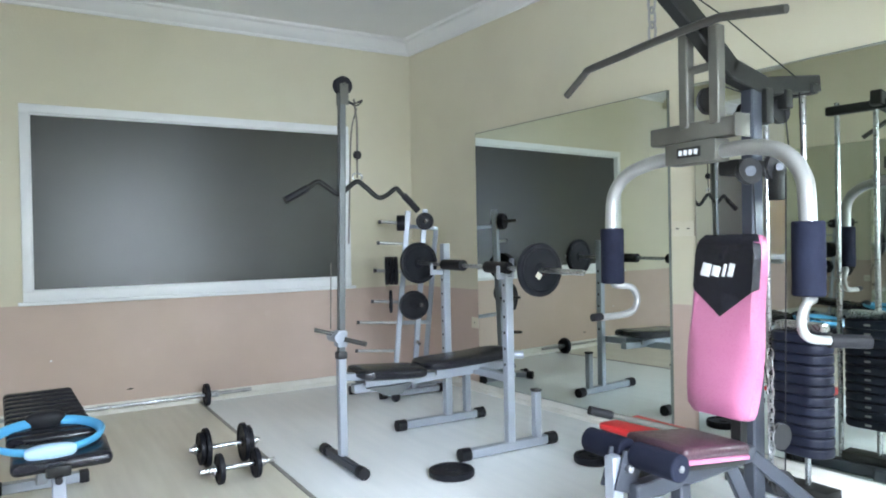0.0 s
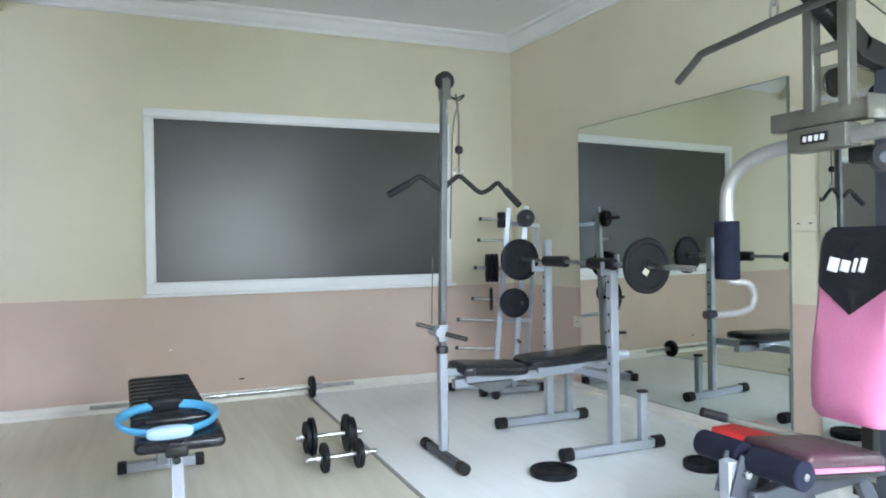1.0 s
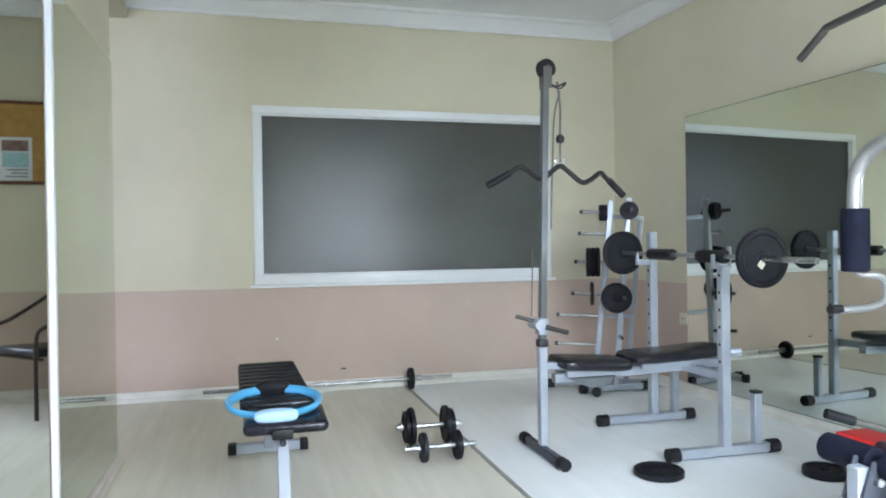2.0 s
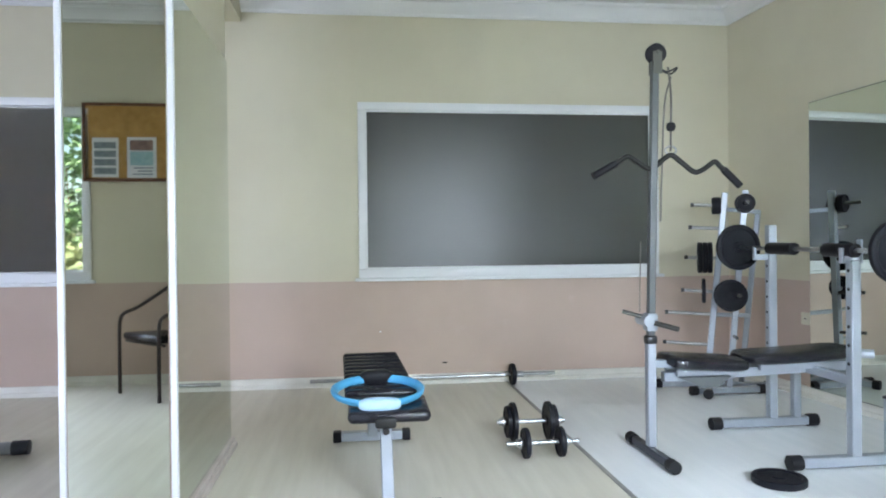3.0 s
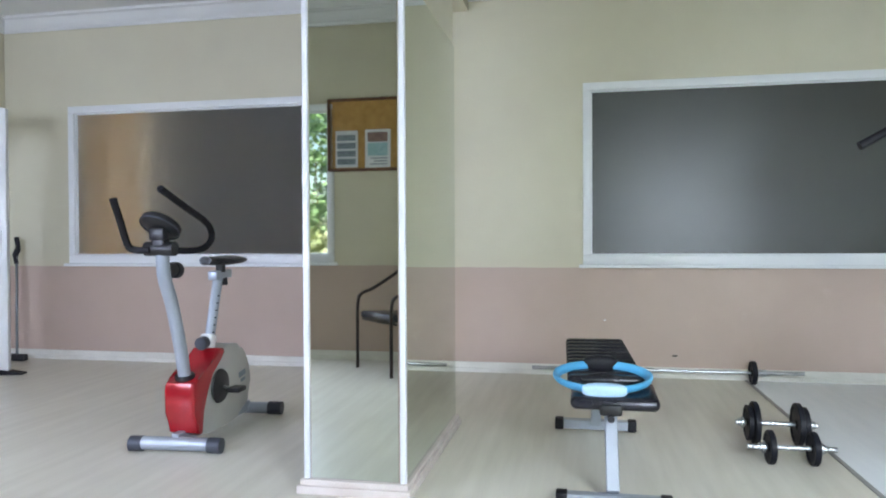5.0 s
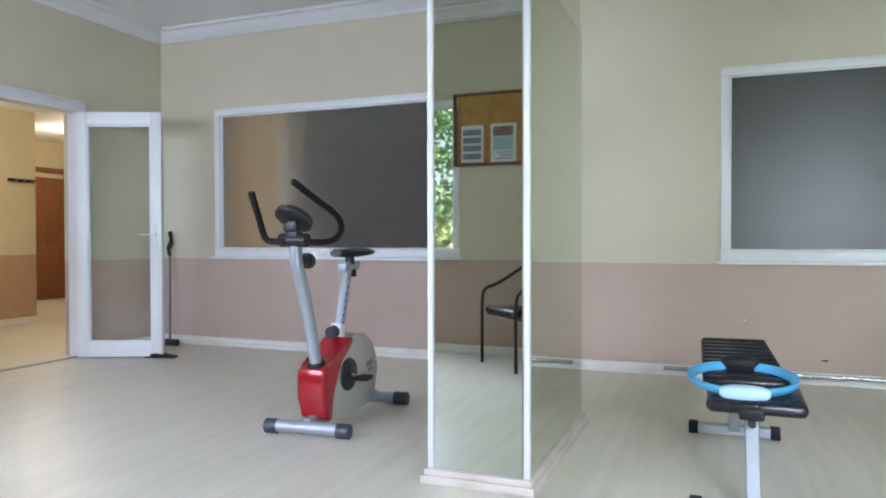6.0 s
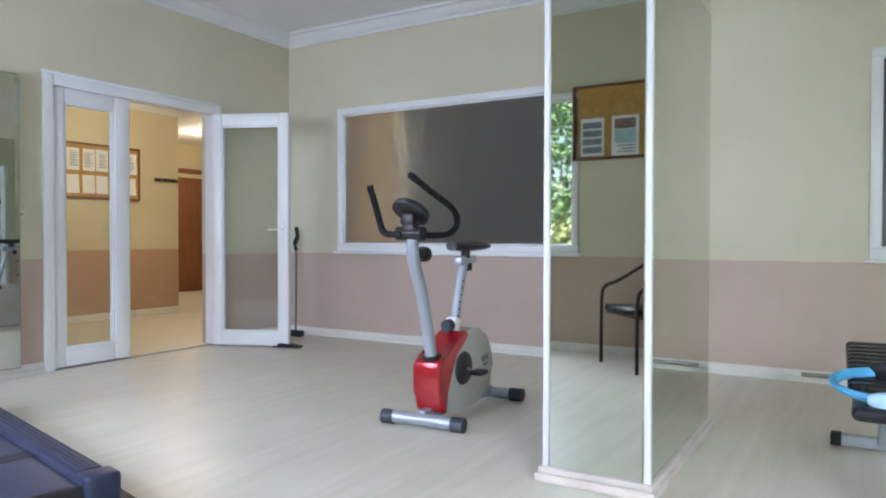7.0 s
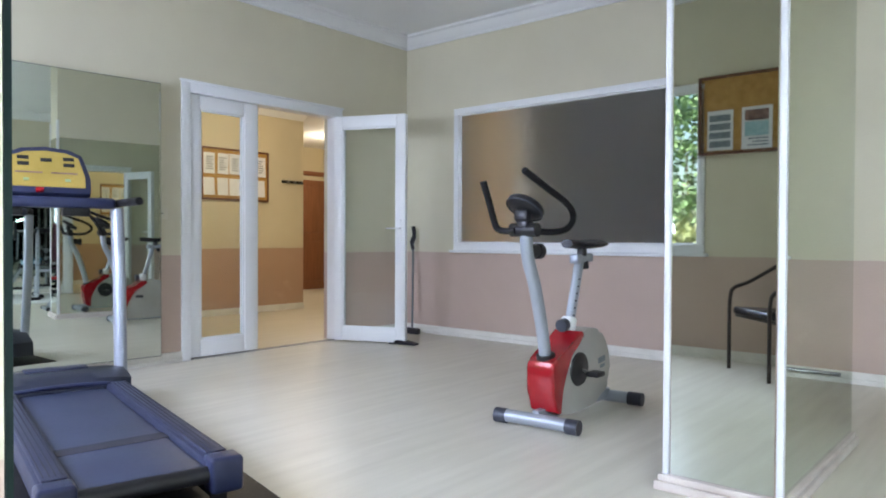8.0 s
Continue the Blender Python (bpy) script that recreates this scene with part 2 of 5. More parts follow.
mirror_edge = surface("mirror_edge", (0.006, 0.014, 0.012), (0.01, 0.02, 0.018), 0.5, 0, 8, 60, 0.0, 0.1, 0.0, 0.15)
strip_pvc = surface("strip_pvc", (0.72, 0.74, 0.76), (0.79, 0.80, 0.81), 0.4, 0, 3.0, 90, 0.04)
pale_edge = surface("pale_edge", (0.12, 0.14, 0.12), (0.18, 0.20, 0.17), 0.5, 0, 8, 60, 0.0)
clear_glass = glass_mat("clear_glass")
frosted = surface("frosted", (0.022, 0.024, 0.017), (0.027, 0.029, 0.021), 0.38, 0, 0.8, 200, 0.02, 0.03, 0.0, 0.58)
frosted.node_tree.nodes["Principled BSDF"].inputs["IOR"].default_value = 1.62
# rough see-through film; its warm-to-dark gradient comes from the added back room
film_lit, fl_n, fl_l, fl_p = nodes_of("film_lit")
fl_l.new(mixed(fl_n, fl_l, noise_tex(fl_n, fl_l, 1.2), (0.88, 0.87, 0.85), (0.94, 0.93, 0.91)), fl_p.inputs["Base Color"])
fl_p.inputs["Transmission Weight"].default_value, fl_p.inputs["Roughness"].default_value, fl_p.inputs["IOR"].default_value = 1.0, 0.68, 1.5
joint_metal = surface("joint_metal", (0.30, 0.295, 0.28), (0.40, 0.39, 0.36), 0.5, 0.3, 8, 90, 0.05)

# ---- setting ----
bm = bm_new()
span(bm, XW - 0.2, 1.149, YS - 0.2, YN + 0.2, -0.1, 0.0)
structure("floor", bm, vinyl_cream, "pale cream wood-look vinyl floor, satin and worn", "floor")
# own slab on the mirror side, coloured brighter in place of the light there
bm = bm_new()
span(bm, 1.171, XE + 0.6, YS - 0.2, YN + 0.2, -0.1, 0.0)
structure("floor_mirror_side", bm, vinyl_brightened, "vinyl floor beside the mirrors, brighter light put into its colour", "floor")
bm = bm_new()
span(bm, 1.149, 1.171, YS - 0.2, YN + 0.2, -0.1, 0.004)
structure("trim_floor_joint", bm, joint_metal, "grey metal joint strip between two floor sheets", "floor strip")
bm = bm_new()
span(bm, XW - 0.2, XE + 0.6, YS - 0.2, YN + 0.2, ZC, ZC + 0.15)
structure("ceiling", bm, ceiling_paint, "flat white painted plaster ceiling", "ceiling")


def wall_pieces(bm, axis, a0, a1, t0, t1, z1, holes):
    """A wall along an axis from a0 to a1, between t0 and t1, with holes (a0, a1, z0, z1)."""
    def put(u0, u1, z0, zz):
        if u1 - u0 < 1e-4 or zz - z0 < 1e-4:
            return
        if axis == "x":
            span(bm, u0, u1, t0, t1, z0, zz)
        else:
            span(bm, t0, t1, u0, u1, z0, zz)
    at = a0
    for h0, h1, z0, zz in sorted(holes):
        put(at, h0, 0, z1)
        put(h0, h1, 0, z0)
        put(h0, h1, zz, z1)
        at = h1
    put(at, a1, 0, z1)


WIN_Z = (0.86, 2.18)
WINDOWS_N = [(-4.40, -1.98), (0.02, 2.42)]
WINDOWS_S = [(-4.44, -2.13), (0.1, 2.15)]
bm = bm_new()
wall_pieces(bm, "x", XW, XE, YN, YN + 0.2, ZC, [(a, b, *WIN_Z) for a, b in WINDOWS_N])
structure("wall_north", bm, wall_paint, "cream wall with a brown painted dado and two windows", "wall")
bm = bm_new()
wall_pieces(bm, "x", XW, XE + 0.55, YS - 0.2, YS, ZC, [(a, b, *WIN_Z) for a, b in WINDOWS_S])
structure("wall_south", bm, wall_paint, "cream wall with a brown dado and garden windows", "wall")
DOOR_Y = (3.19, 4.72)
DOOR_Z = 2.10
bm = bm_new()
wall_pieces(bm, "y", YS - 0.2, YN + 0.2, XW - 0.2, XW, ZC, [(*DOOR_Y, 0.0, DOOR_Z)])
structure("wall_west", bm, wall_paint, "cream wall with a brown dado and a double door", "wall")
bm = bm_new()
wall_pieces(bm, "y", YS - 0.3, YN + 0.2, XE, XE + 0.2, ZC, [])
structure("wall_east", bm, wall_paint, "cream wall with a brown dado behind tall mirrors", "wall").matrix_basis = EAST


def cornice_run(name, axis, at, sign, a0, a1, z):
    """A stepped cove along a wall, mitred into the neighbours."""
    prof = [(0.0, 0.0), (0.018, 0.0), (0.022, 0.022), (0.045, 0.034), (0.075, 0.062), (0.092, 0.090), (0.125, 0.098), (0.13, 0.118), (0.0, 0.118)]
    bm = bm_new()
    out = [(at + sign * u, z - 0.118 + v) for u, v in prof]
    prism(bm, out, axis, a0, a1)
    return structure(name, bm, ceiling_paint, "white moulded plaster cornice under the ceiling", "cornice")


cornice_run("trim_cornice_north", "x", YN, -1, XW, XE, ZC)
cornice_run("trim_cornice_south", "x", YS, 1, XW, XE + 0.37, ZC)
cornice_run("trim_cornice_west", "y", XW, 1, YS, YN, ZC)
cornice_run("trim_cornice_east", "y", XE, -1, YS, YN, ZC).matrix_basis = EAST


def skirting_run(name, axis, at, sign, a0, a1):
    prof = [(0.0, 0.0), (0.02, 0.0), (0.02, 0.028), (0.013, 0.034), (0.013, 0.066), (0.008, 0.076), (0.0, 0.078)]
    bm = bm_new()
    prism(bm, [(at + sign * u, v) for u, v in prof], axis, a0, a1)
    return structure(name, bm, skirting_paint, "off-white painted skirting board, chipped in places", "skirting")


skirting_run("baseboard_north", "x", YN, -1, XW, XE)
skirting_run("baseboard_south", "x", YS, 1, XW, XE + 0.37)
skirting_run("baseboard_west", "y", XW, 1, YS, DOOR_Y[0] - 0.05)
skirting_run("baseboard_west_end", "y", XW, 1, DOOR_Y[1] + 0.04, YN)
skirting_run("baseboard_east", "y", XE, -1, YS, YN).matrix_basis = EAST


def window_unit(name, x0, x1, y, inward, pane_mat, label, bars=()):
    """A white plastic window in a wall along x: casing, sill, panes."""
    z0, z1 = WIN_Z
    w = thing(name, label, "window", None, "", "structure")
    f = y + inward * 0.014
    b = y - inward * 0.07
    lo, hi = min(f, b), max(f, b)
    bm = bm_new()
    span(bm, x0 - 0.02, x1 + 0.02, lo, hi, z1 - 0.03, z1 + 0.03, 0.006)
    span(bm, x0 - 0.02, x1 + 0.02, lo, hi, z0 - 0.02, z0 + 0.05, 0.006)
    span(bm, x0 - 0.02, x0 + 0.038, lo, hi, z0 + 0.05, z1 - 0.03, 0.006)
    span(bm, x1 - 0.038, x1 + 0.02, lo, hi, z0 + 0.05, z1 - 0.03, 0.006)
    for xb in bars:
        span(bm, xb - 0.03, xb + 0.03, lo, hi - 0.006, z0 + 0.05, z1 - 0.03, 0.006)
    # inner bead
    g = y - inward * 0.012
    g2 = y - inward * 0.045
    l2, h2 = min(g, g2), max(g, g2)
    span(bm, x0 + 0.038, x1 - 0.038, l2, h2, z1 - 0.042, z1 - 0.029, 0.003)
    span(bm, x0 + 0.038, x1 - 0.038, l2, h2, z0 + 0.049, z0 + 0.062, 0.003)
    span(bm, x0 + 0.037, x0 + 0.05, l2, h2, z0 + 0.062, z1 - 0.042, 0.003)
    span(bm, x1 - 0.05, x1 - 0.037, l2, h2, z0 + 0.062, z1 - 0.042, 0.003)
    part("window_frame", bm, white_pvc, w)
    bm = bm_new()
    s = y + inward * 0.045
    span(bm, x0 - 0.05, x1 + 0.05, min(s, b), max(s, b), z0 - 0.045, z0 - 0.02, 0.006)
    part("window_sill", bm, white_pvc, w)
    edges = [x0 + 0.042, *bars, x1 - 0.042]
    for a, c in zip(edges, edges[1:]):
        bm = bm_new()
        q = y - inward * 0.03
        span(bm, a, c, q - 0.003, q + 0.003, z0 + 0.052, z1 - 0.034)
        p = part("pane", bm, pane_mat, w)
        if pane_mat is clear_glass:
            p.visible_shadow = False
    return w


window_unit("window_1", *WINDOWS_N[0], YN, -1, film_lit, "white-framed window with dark grey film on the glass")
window_unit("window_2", *WINDOWS_N[1], YN, -1, frosted, "white-framed window with dark grey film on the glass")
window_unit("window_3", *WINDOWS_S[0], YS, 1, clear_glass, "white-framed clear window towards the green garden", (-3.28,))
# supposed window, never in view, placed to carry the east window lamp
window_unit("window_4_unseen", *WINDOWS_S[1], YS, 1, clear_glass, "white-framed clear window towards the green garden", (1.125,))


# mirror-clad wall stub with a beam to the north wall
PX0, PX1, PY0, PY1 = -1.118, -0.709, 2.925, 4.06
pil = thing("wall_stub", "freestanding cream wall stub clad in tall mirrors with white edge strips", "mirror pillar", None, "", "structure")
bm = bm_new()
span(bm, PX0, PX1, PY0, PY1, 0, ZC - 0.001)
part("core", bm, wall_paint, pil)
bm = bm_new()
span(bm, PX0, PX0 + 0.245, PY1, YN, 2.81, ZC - 0.001)
part("beam", bm, wall_paint, pil)
MZ0, MZ1 = 0.06, 2.10
bm = bm_new()
span(bm, PX0 + 0.02, PX1 - 0.02, PY0 - 0.008, PY0 - 0.002, MZ0, MZ1)
part("front_mirror", bm, mirror_glass, pil, "tall narrow mirror")
bm = bm_new()
span(bm, PX1 + 0.002, PX1 + 0.008, PY0 + 0.02, PY1 - 0.004, MZ0, MZ1)
part("side_mirror", bm, mirror_glass, pil, "tall wide mirror")
bm = bm_new()
span(bm, PX0 - 0.008, PX0 - 0.002, PY0 + 0.02, PY1 - 0.004, MZ0, MZ1)
part("side_mirror", bm, mirror_glass, pil, "tall wide mirror")
for x in (PX0, PX1):
    bm = bm_new()
    sx = -1 if x == PX0 else 1
    span(bm, min(x - sx * 0.014, x + sx * 0.011), max(x - sx * 0.014, x + sx * 0.011), PY0 - 0.012, PY0 + 0.014, MZ0 - 0.01, MZ1 + 0.2, 0.004)
    part("edge_strip", bm, strip_pvc, pil, "white plastic corner strip")
bm = bm_new()
for (a0, a1, b0, b1) in ((PX0 - 0.035, PX1 + 0.035, PY0 - 0.04, PY0), (PX1, PX1 + 0.035, PY0, PY1 + 0.03), (PX0 - 0.035, PX0, PY0, PY1 + 0.03), (PX0, PX1, PY1, PY1 + 0.03)):
    span(bm, a0, a1, b0, b1, 0, 0.034, 0.005)
    span(bm, a0 + 0.012 * (a0 < PX0), a1 - 0.012 * (a1 > PX1), b0 + 0.012 * (b0 < PY0), b1 - 0.012 * (b1 > PY1), 0.034, 0.058, 0.004)
part("plinth", bm, plinth_paint, pil, "chipped off-white plinth")

# scuffs on the brown dado
for x, z, w in ((0.665, 0.163, 0.055), (0.16, 0.42, 0.02)):
    bm = bm_new()
    prism(bm, [(x - w / 2, z - 0.004), (x + w * 0.2, z - 0.006), (x + w / 2, z + 0.003), (x - w * 0.1, z + 0.007)], "y", YN - 0.0015, YN + 0.001)
    structure("trim_scuff", bm, mirror_edge if w > 0.03 else strip_pvc, "small scuff on the brown dado", "scuff")

# wall mirrors


def wall_mirror(name, x, sign, y0, y1, z0, z1, proud=0.008):
    m = thing(name, "tall frameless wall mirror above the skirting board", "mirror", None, "wall mirrors")
    bm = bm_new()
    span(bm, min(x + sign * (proud - 0.005), x + sign * proud), max(x + sign * (proud - 0.005), x + sign * proud), y0, y1, z0, z1)
    part("mirror_sheet", bm, mirror_glass, m)
    bm = bm_new()
    e0, e1 = min(x + sign * 0.0005, x + sign * (proud - 0.001)), max(x + sign * 0.0005, x + sign * (proud - 0.001))
    span(bm, e0, e1, y0 - 0.0025, y0 - 0.0005, z0, z1)
    span(bm, e0, e1, y1 + 0.0005, y1 + 0.0025, z0, z1)
    span(bm, e0, e1, y0 - 0.004, y1 + 0.004, z1 + 0.0005, z1 + 0.005)
    span(bm, e0, e1, y0 - 0.004, y1 + 0.004, z0 - 0.005, z0 - 0.0005)
    part("glass_edge", bm, pale_edge, m, "grey-green glass edge")
    return m


wall_mirror("wall_mirror", XE, -1, 2.83, 4.655, 0.085, 2.045, 0.022).matrix_basis = EAST
wall_mirror("wall_mirror", XE, -1, 0.45, 2.645, 0.085, 2.045, 0.022).matrix_basis = EAST
west = wall_mirror("wall_mirror", 0.0, 1, 0.0, 1.09, 0.085, 2.07)
west.matrix_basis = pose(XW, 1.835, 0, 0, 0, -5.5)
bm = bm_new()
prism(bm, [(-0.004, 0.01), (-0.004, 1.085), (-0.098, 1.085)], "z", 0.09, 2.06)
part("backing_board", bm, skirting_paint, west)

# pilaster beside the camera, mirror on its front
stub = thing("pilaster", "cream pilaster with a brown dado and a mirror on its front", "pilaster", None, "", "structure")
bm = bm_new()
span(bm, -0.86, -0.508, YS, 0.4748, 0, ZC - 0.001)
part("core", bm, wall_paint, stub)
bm = bm_new()
span(bm, -0.85, -0.511, 0.4755, 0.4792, 0.09, 2.10)
part("front_mirror", bm, mirror_glass, stub)
bm = bm_new()
span(bm, -0.5105, -0.5065, 0.4752, 0.4795, 0.0, 2.3)
part("glass_edge", bm, mirror_edge, stub, "dark green glass edge")

# corridor behind the door
CX, CY = -7.68, 6.39
bm = bm_new()
span(bm, -11.0, XW - 0.2, 1.2, 10.0, -0.1, 0.0)
structure("floor_corridor", bm, vinyl_cream, "pale cream vinyl floor of the corridor", "floor")
bm = bm_new()
span(bm, -11.0, XW - 0.2, 1.2, 10.0, 2.62, 2.75)
structure("ceiling_corridor", bm, ceiling_paint, "white plaster ceiling of the corridor", "ceiling")
bm = bm_new()
span(bm, CX - 0.2, CX, 1.2, CY, 0, 2.62)
span(bm, -10.4, CX - 0.2, CY - 0.2, CY, 0, 2.62)
structure("wall_corridor", bm, corridor_paint, "warm cream corridor wall with an orange-brown dado", "wall")
bm = bm_new()
span(bm, -10.6, -10.4, CY - 0.2, 10.0, 0, 2.62)
span(bm, -10.4, -1.45, 9.8, 10.0, 0, 2.62)
span(bm, CX, XW - 0.2, 1.2, 1.4, 0, 2.62)
structure("wall_corridor_end", bm, corridor_paint, "warm cream end wall of the corridor", "wall")
# unseen room added behind window 1, so corridor light reaches its film
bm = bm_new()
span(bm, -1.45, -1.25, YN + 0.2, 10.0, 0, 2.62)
structure("wall_back_added", bm, corridor_paint, "warm cream end wall of the added, unseen room behind", "wall")
# added partition: blocks that light, leaving the film's right part dark
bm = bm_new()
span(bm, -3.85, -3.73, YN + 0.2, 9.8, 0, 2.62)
structure("wall_light_blocker", bm, corridor_paint, "added unseen partition that darkens one side of the window film", "wall")
# floor and ceiling only close the added room
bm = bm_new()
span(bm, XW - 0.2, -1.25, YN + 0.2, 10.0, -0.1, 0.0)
structure("floor_back_added", bm, vinyl_cream, "pale cream vinyl floor of the added, unseen room behind", "floor")
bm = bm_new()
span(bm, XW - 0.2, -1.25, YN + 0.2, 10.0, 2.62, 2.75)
structure("ceiling_back_added", bm, ceiling_paint, "white plaster ceiling of the added, unseen room behind", "ceiling")
skirting_run("baseboard_corridor", "y", CX, 1, 1.4, CY)
prof_z = 2.62
bm = bm_new()
prism(bm, [(CX + u, prof_z - 0.1 + v) for u, v in ((0, 0), (0.02, 0), (0.05, 0.03), (0.1, 0.08), (0.11, 0.1), (0, 0.1))], "y", 1.4, CY)
structure("trim_cornice_corridor", bm, ceiling_paint, "white cornice of the corridor", "cornice")

# ---- materials of the things ----
silver_paint = surface("silver_paint", (0.34, 0.375, 0.42), (0.42, 0.455, 0.50), 0.36, 0.35, 4, 140, 0.03)
grey_paint = surface("grey_paint", (0.12, 0.118, 0.10), (0.16, 0.157, 0.135), 0.4, 0.4, 5, 140, 0.03)
dark_paint = surface("dark_paint", (0.013, 0.0135, 0.0125), (0.023, 0.0235, 0.022), 0.44, 0.1, 6, 120, 0.04, 0.12, 0.0, 0.3)
slate_paint = surface("slate_paint", (0.042, 0.048, 0.062), (0.062, 0.069, 0.086), 0.42, 0.2, 6, 120, 0.04)
chrome = surface("chrome", (0.40, 0.41, 0.42), (0.50, 0.51, 0.52), 0.28, 1.0, 12, 150, 0.02, 0.08)
worn_steel = surface("worn_steel", (0.34, 0.34, 0.34), (0.5, 0.5, 0.49), 0.32, 1.0, 14, 150, 0.04)
black_rubber = surface("black_rubber", (0.007, 0.007, 0.0085), (0.013, 0.013, 0.016), 0.52, 0, 9, 110, 0.08, 0.12, 0.0, 0.3)
black_vinyl = surface("black_vinyl", (0.008, 0.008, 0.012), (0.014, 0.014, 0.021), 0.24, 0, 7, 220, 0.10)
black_plastic = surface("black_plastic", (0.010, 0.010, 0.012), (0.018, 0.018, 0.02), 0.4, 0, 9, 160, 0.04)
iron = surface("iron", (0.007, 0.0075, 0.011), (0.014, 0.015, 0.020), 0.46, 0.0, 10, 120, 0.09, 0.12, 0.0, 0.2)
navy_foam = surface("navy_foam", (0.008, 0.0095, 0.02), (0.013, 0.0155, 0.03), 0.8, 0, 12, 260, 0.25, 0.12, 0.0, 0.15)
stack_black = surface("stack_black", (0.007, 0.0085, 0.018), (0.012, 0.0145, 0.028), 0.45, 0, 8, 160, 0.06, 0.12, 0.0, 0.25)
pink_vinyl = surface("pink_vinyl", (0.44, 0.125, 0.24), (0.53, 0.19, 0.31), 0.30, 0, 3, 220, 0.08)
maroon_vinyl = surface("maroon_vinyl", (0.035, 0.018, 0.024), (0.06, 0.028, 0.038), 0.3, 0, 4, 200, 0.08)
red_vinyl = surface("red_vinyl", (0.60, 0.02, 0.025), (0.70, 0.035, 0.035), 0.4, 0, 4, 200, 0.06)
red_gloss = surface("red_gloss", (0.34, 0.006, 0.012), (0.42, 0.01, 0.018), 0.2, 0.15, 4, 150, 0.0, 0.05, 0.5)
shell_grey = surface("shell_grey", (0.42, 0.41, 0.37), (0.48, 0.47, 0.43), 0.35, 0.15, 4, 160, 0.03)
ring_blue = surface("ring_blue", (0.07, 0.36, 0.62), (0.10, 0.43, 0.70), 0.42, 0, 6, 160, 0.05)
ring_pad = surface("ring_pad", (0.42, 0.62, 0.80), (0.50, 0.70, 0.86), 0.45, 0, 6, 160, 0.05)
white_print = surface("white_print", (0.78, 0.78, 0.78), (0.85, 0.85, 0.85), 0.4, 0, 6, 160, 0.0)
navy_plastic = surface("navy_plastic", (0.019, 0.025, 0.066), (0.029, 0.037, 0.09), 0.34, 0, 5, 180, 0.05)
navy_matte = surface("navy_matte", (0.026, 0.032, 0.066), (0.04, 0.047, 0.09), 0.42, 0, 5, 180, 0.08)
belt_rubber = surface("belt_rubber", (0.036, 0.046, 0.09), (0.05, 0.062, 0.114), 0.42, 0, 5, 300, 0.12)
hood_plastic = surface("hood_plastic", (0.018, 0.022, 0.038), (0.028, 0.033, 0.052), 0.34, 0, 5, 180, 0.05)
belt_worn = surface("belt_worn", (0.02, 0.022, 0.035), (0.03, 0.032, 0.045), 0.6, 0, 5, 300, 0.12)
amber_panel = surface("amber_panel", (0.42, 0.30, 0.06), (0.52, 0.37, 0.085), 0.3, 0, 5, 150, 0.0)
cork = surface("cork", (0.40, 0.22, 0.055), (0.52, 0.30, 0.085), 0.8, 0, 14, 160, 0.25)
board_wood = surface("board_wood", (0.13, 0.05, 0.022), (0.2, 0.085, 0.035), 0.45, 0, 10, 90, 0.08)
paper = surface("paper", (0.74, 0.75, 0.76), (0.82, 0.82, 0.82), 0.7, 0, 8, 120, 0.05)
ink_grey = surface("ink_grey", (0.16, 0.20, 0.22), (0.26, 0.30, 0.32), 0.7, 0, 30, 160, 0.0)
ink_teal = surface("ink_teal", (0.30, 0.50, 0.52), (0.42, 0.60, 0.62), 0.7, 0, 30, 160, 0.0)
ink_brown = surface("ink_brown", (0.20, 0.12, 0.10), (0.32, 0.20, 0.16), 0.7, 0, 20, 160, 0.0)
brown_door = surface("brown_door", (0.20, 0.075, 0.03), (0.27, 0.105, 0.045), 0.45, 0, 3, 60, 0.08, 0.1, 0, 0.5, (12, 12, 1))
cream_plastic = surface("cream_plastic", (0.66, 0.62, 0.48), (0.72, 0.68, 0.54), 0.4, 0, 8, 120, 0.02)
# darker copy of silver_paint, with the upper tower tube's shading in its colour
steel_dimmed = surface("steel_dimmed", (0.115, 0.125, 0.125), (0.155, 0.165, 0.165), 0.36, 0.3, 5, 140, 0.03)
arm_grey = surface("arm_grey", (0.30, 0.30, 0.285), (0.37, 0.37, 0.355), 0.34, 0.45, 5, 140, 0.03)
bar_grey = surface("bar_grey", (0.055, 0.053, 0.047), (0.08, 0.077, 0.068), 0.38, 0.3, 5, 140, 0.03)
rope = surface("rope", (0.12, 0.11, 0.09), (0.17, 0.155, 0.13), 0.5, 0.3, 20, 200, 0.1)
chair_tube = surface("chair_tube", (0.03, 0.022, 0.02), (0.05, 0.036, 0.032), 0.35, 0.1, 8, 160, 0.03)
leaf_green = surface("leaf_green", (0.20, 0.33, 0.14), (0.46, 0.60, 0.35), 0.5, 0, 2.0, 60, 0.05)
leaf_pale = surface("leaf_pale", (0.35, 0.40, 0.16), (0.62, 0.62, 0.38), 0.5, 0, 6.0, 60, 0.05)
grass_green = surface("grass_green", (0.07, 0.13, 0.03), (0.13, 0.2, 0.06), 0.9, 0, 1.5, 40, 0.3)
gravel = surface("gravel", (0.40, 0.37, 0.31), (0.52, 0.49, 0.42), 0.9, 0, 5, 60, 0.4)


def one(name, mat, parent, make, label="", smooth=True):
    """One part made by a function that fills a bmesh."""
    bm = bm_new()
    make(bm)
    return part(name, bm, mat, parent, label, smooth)


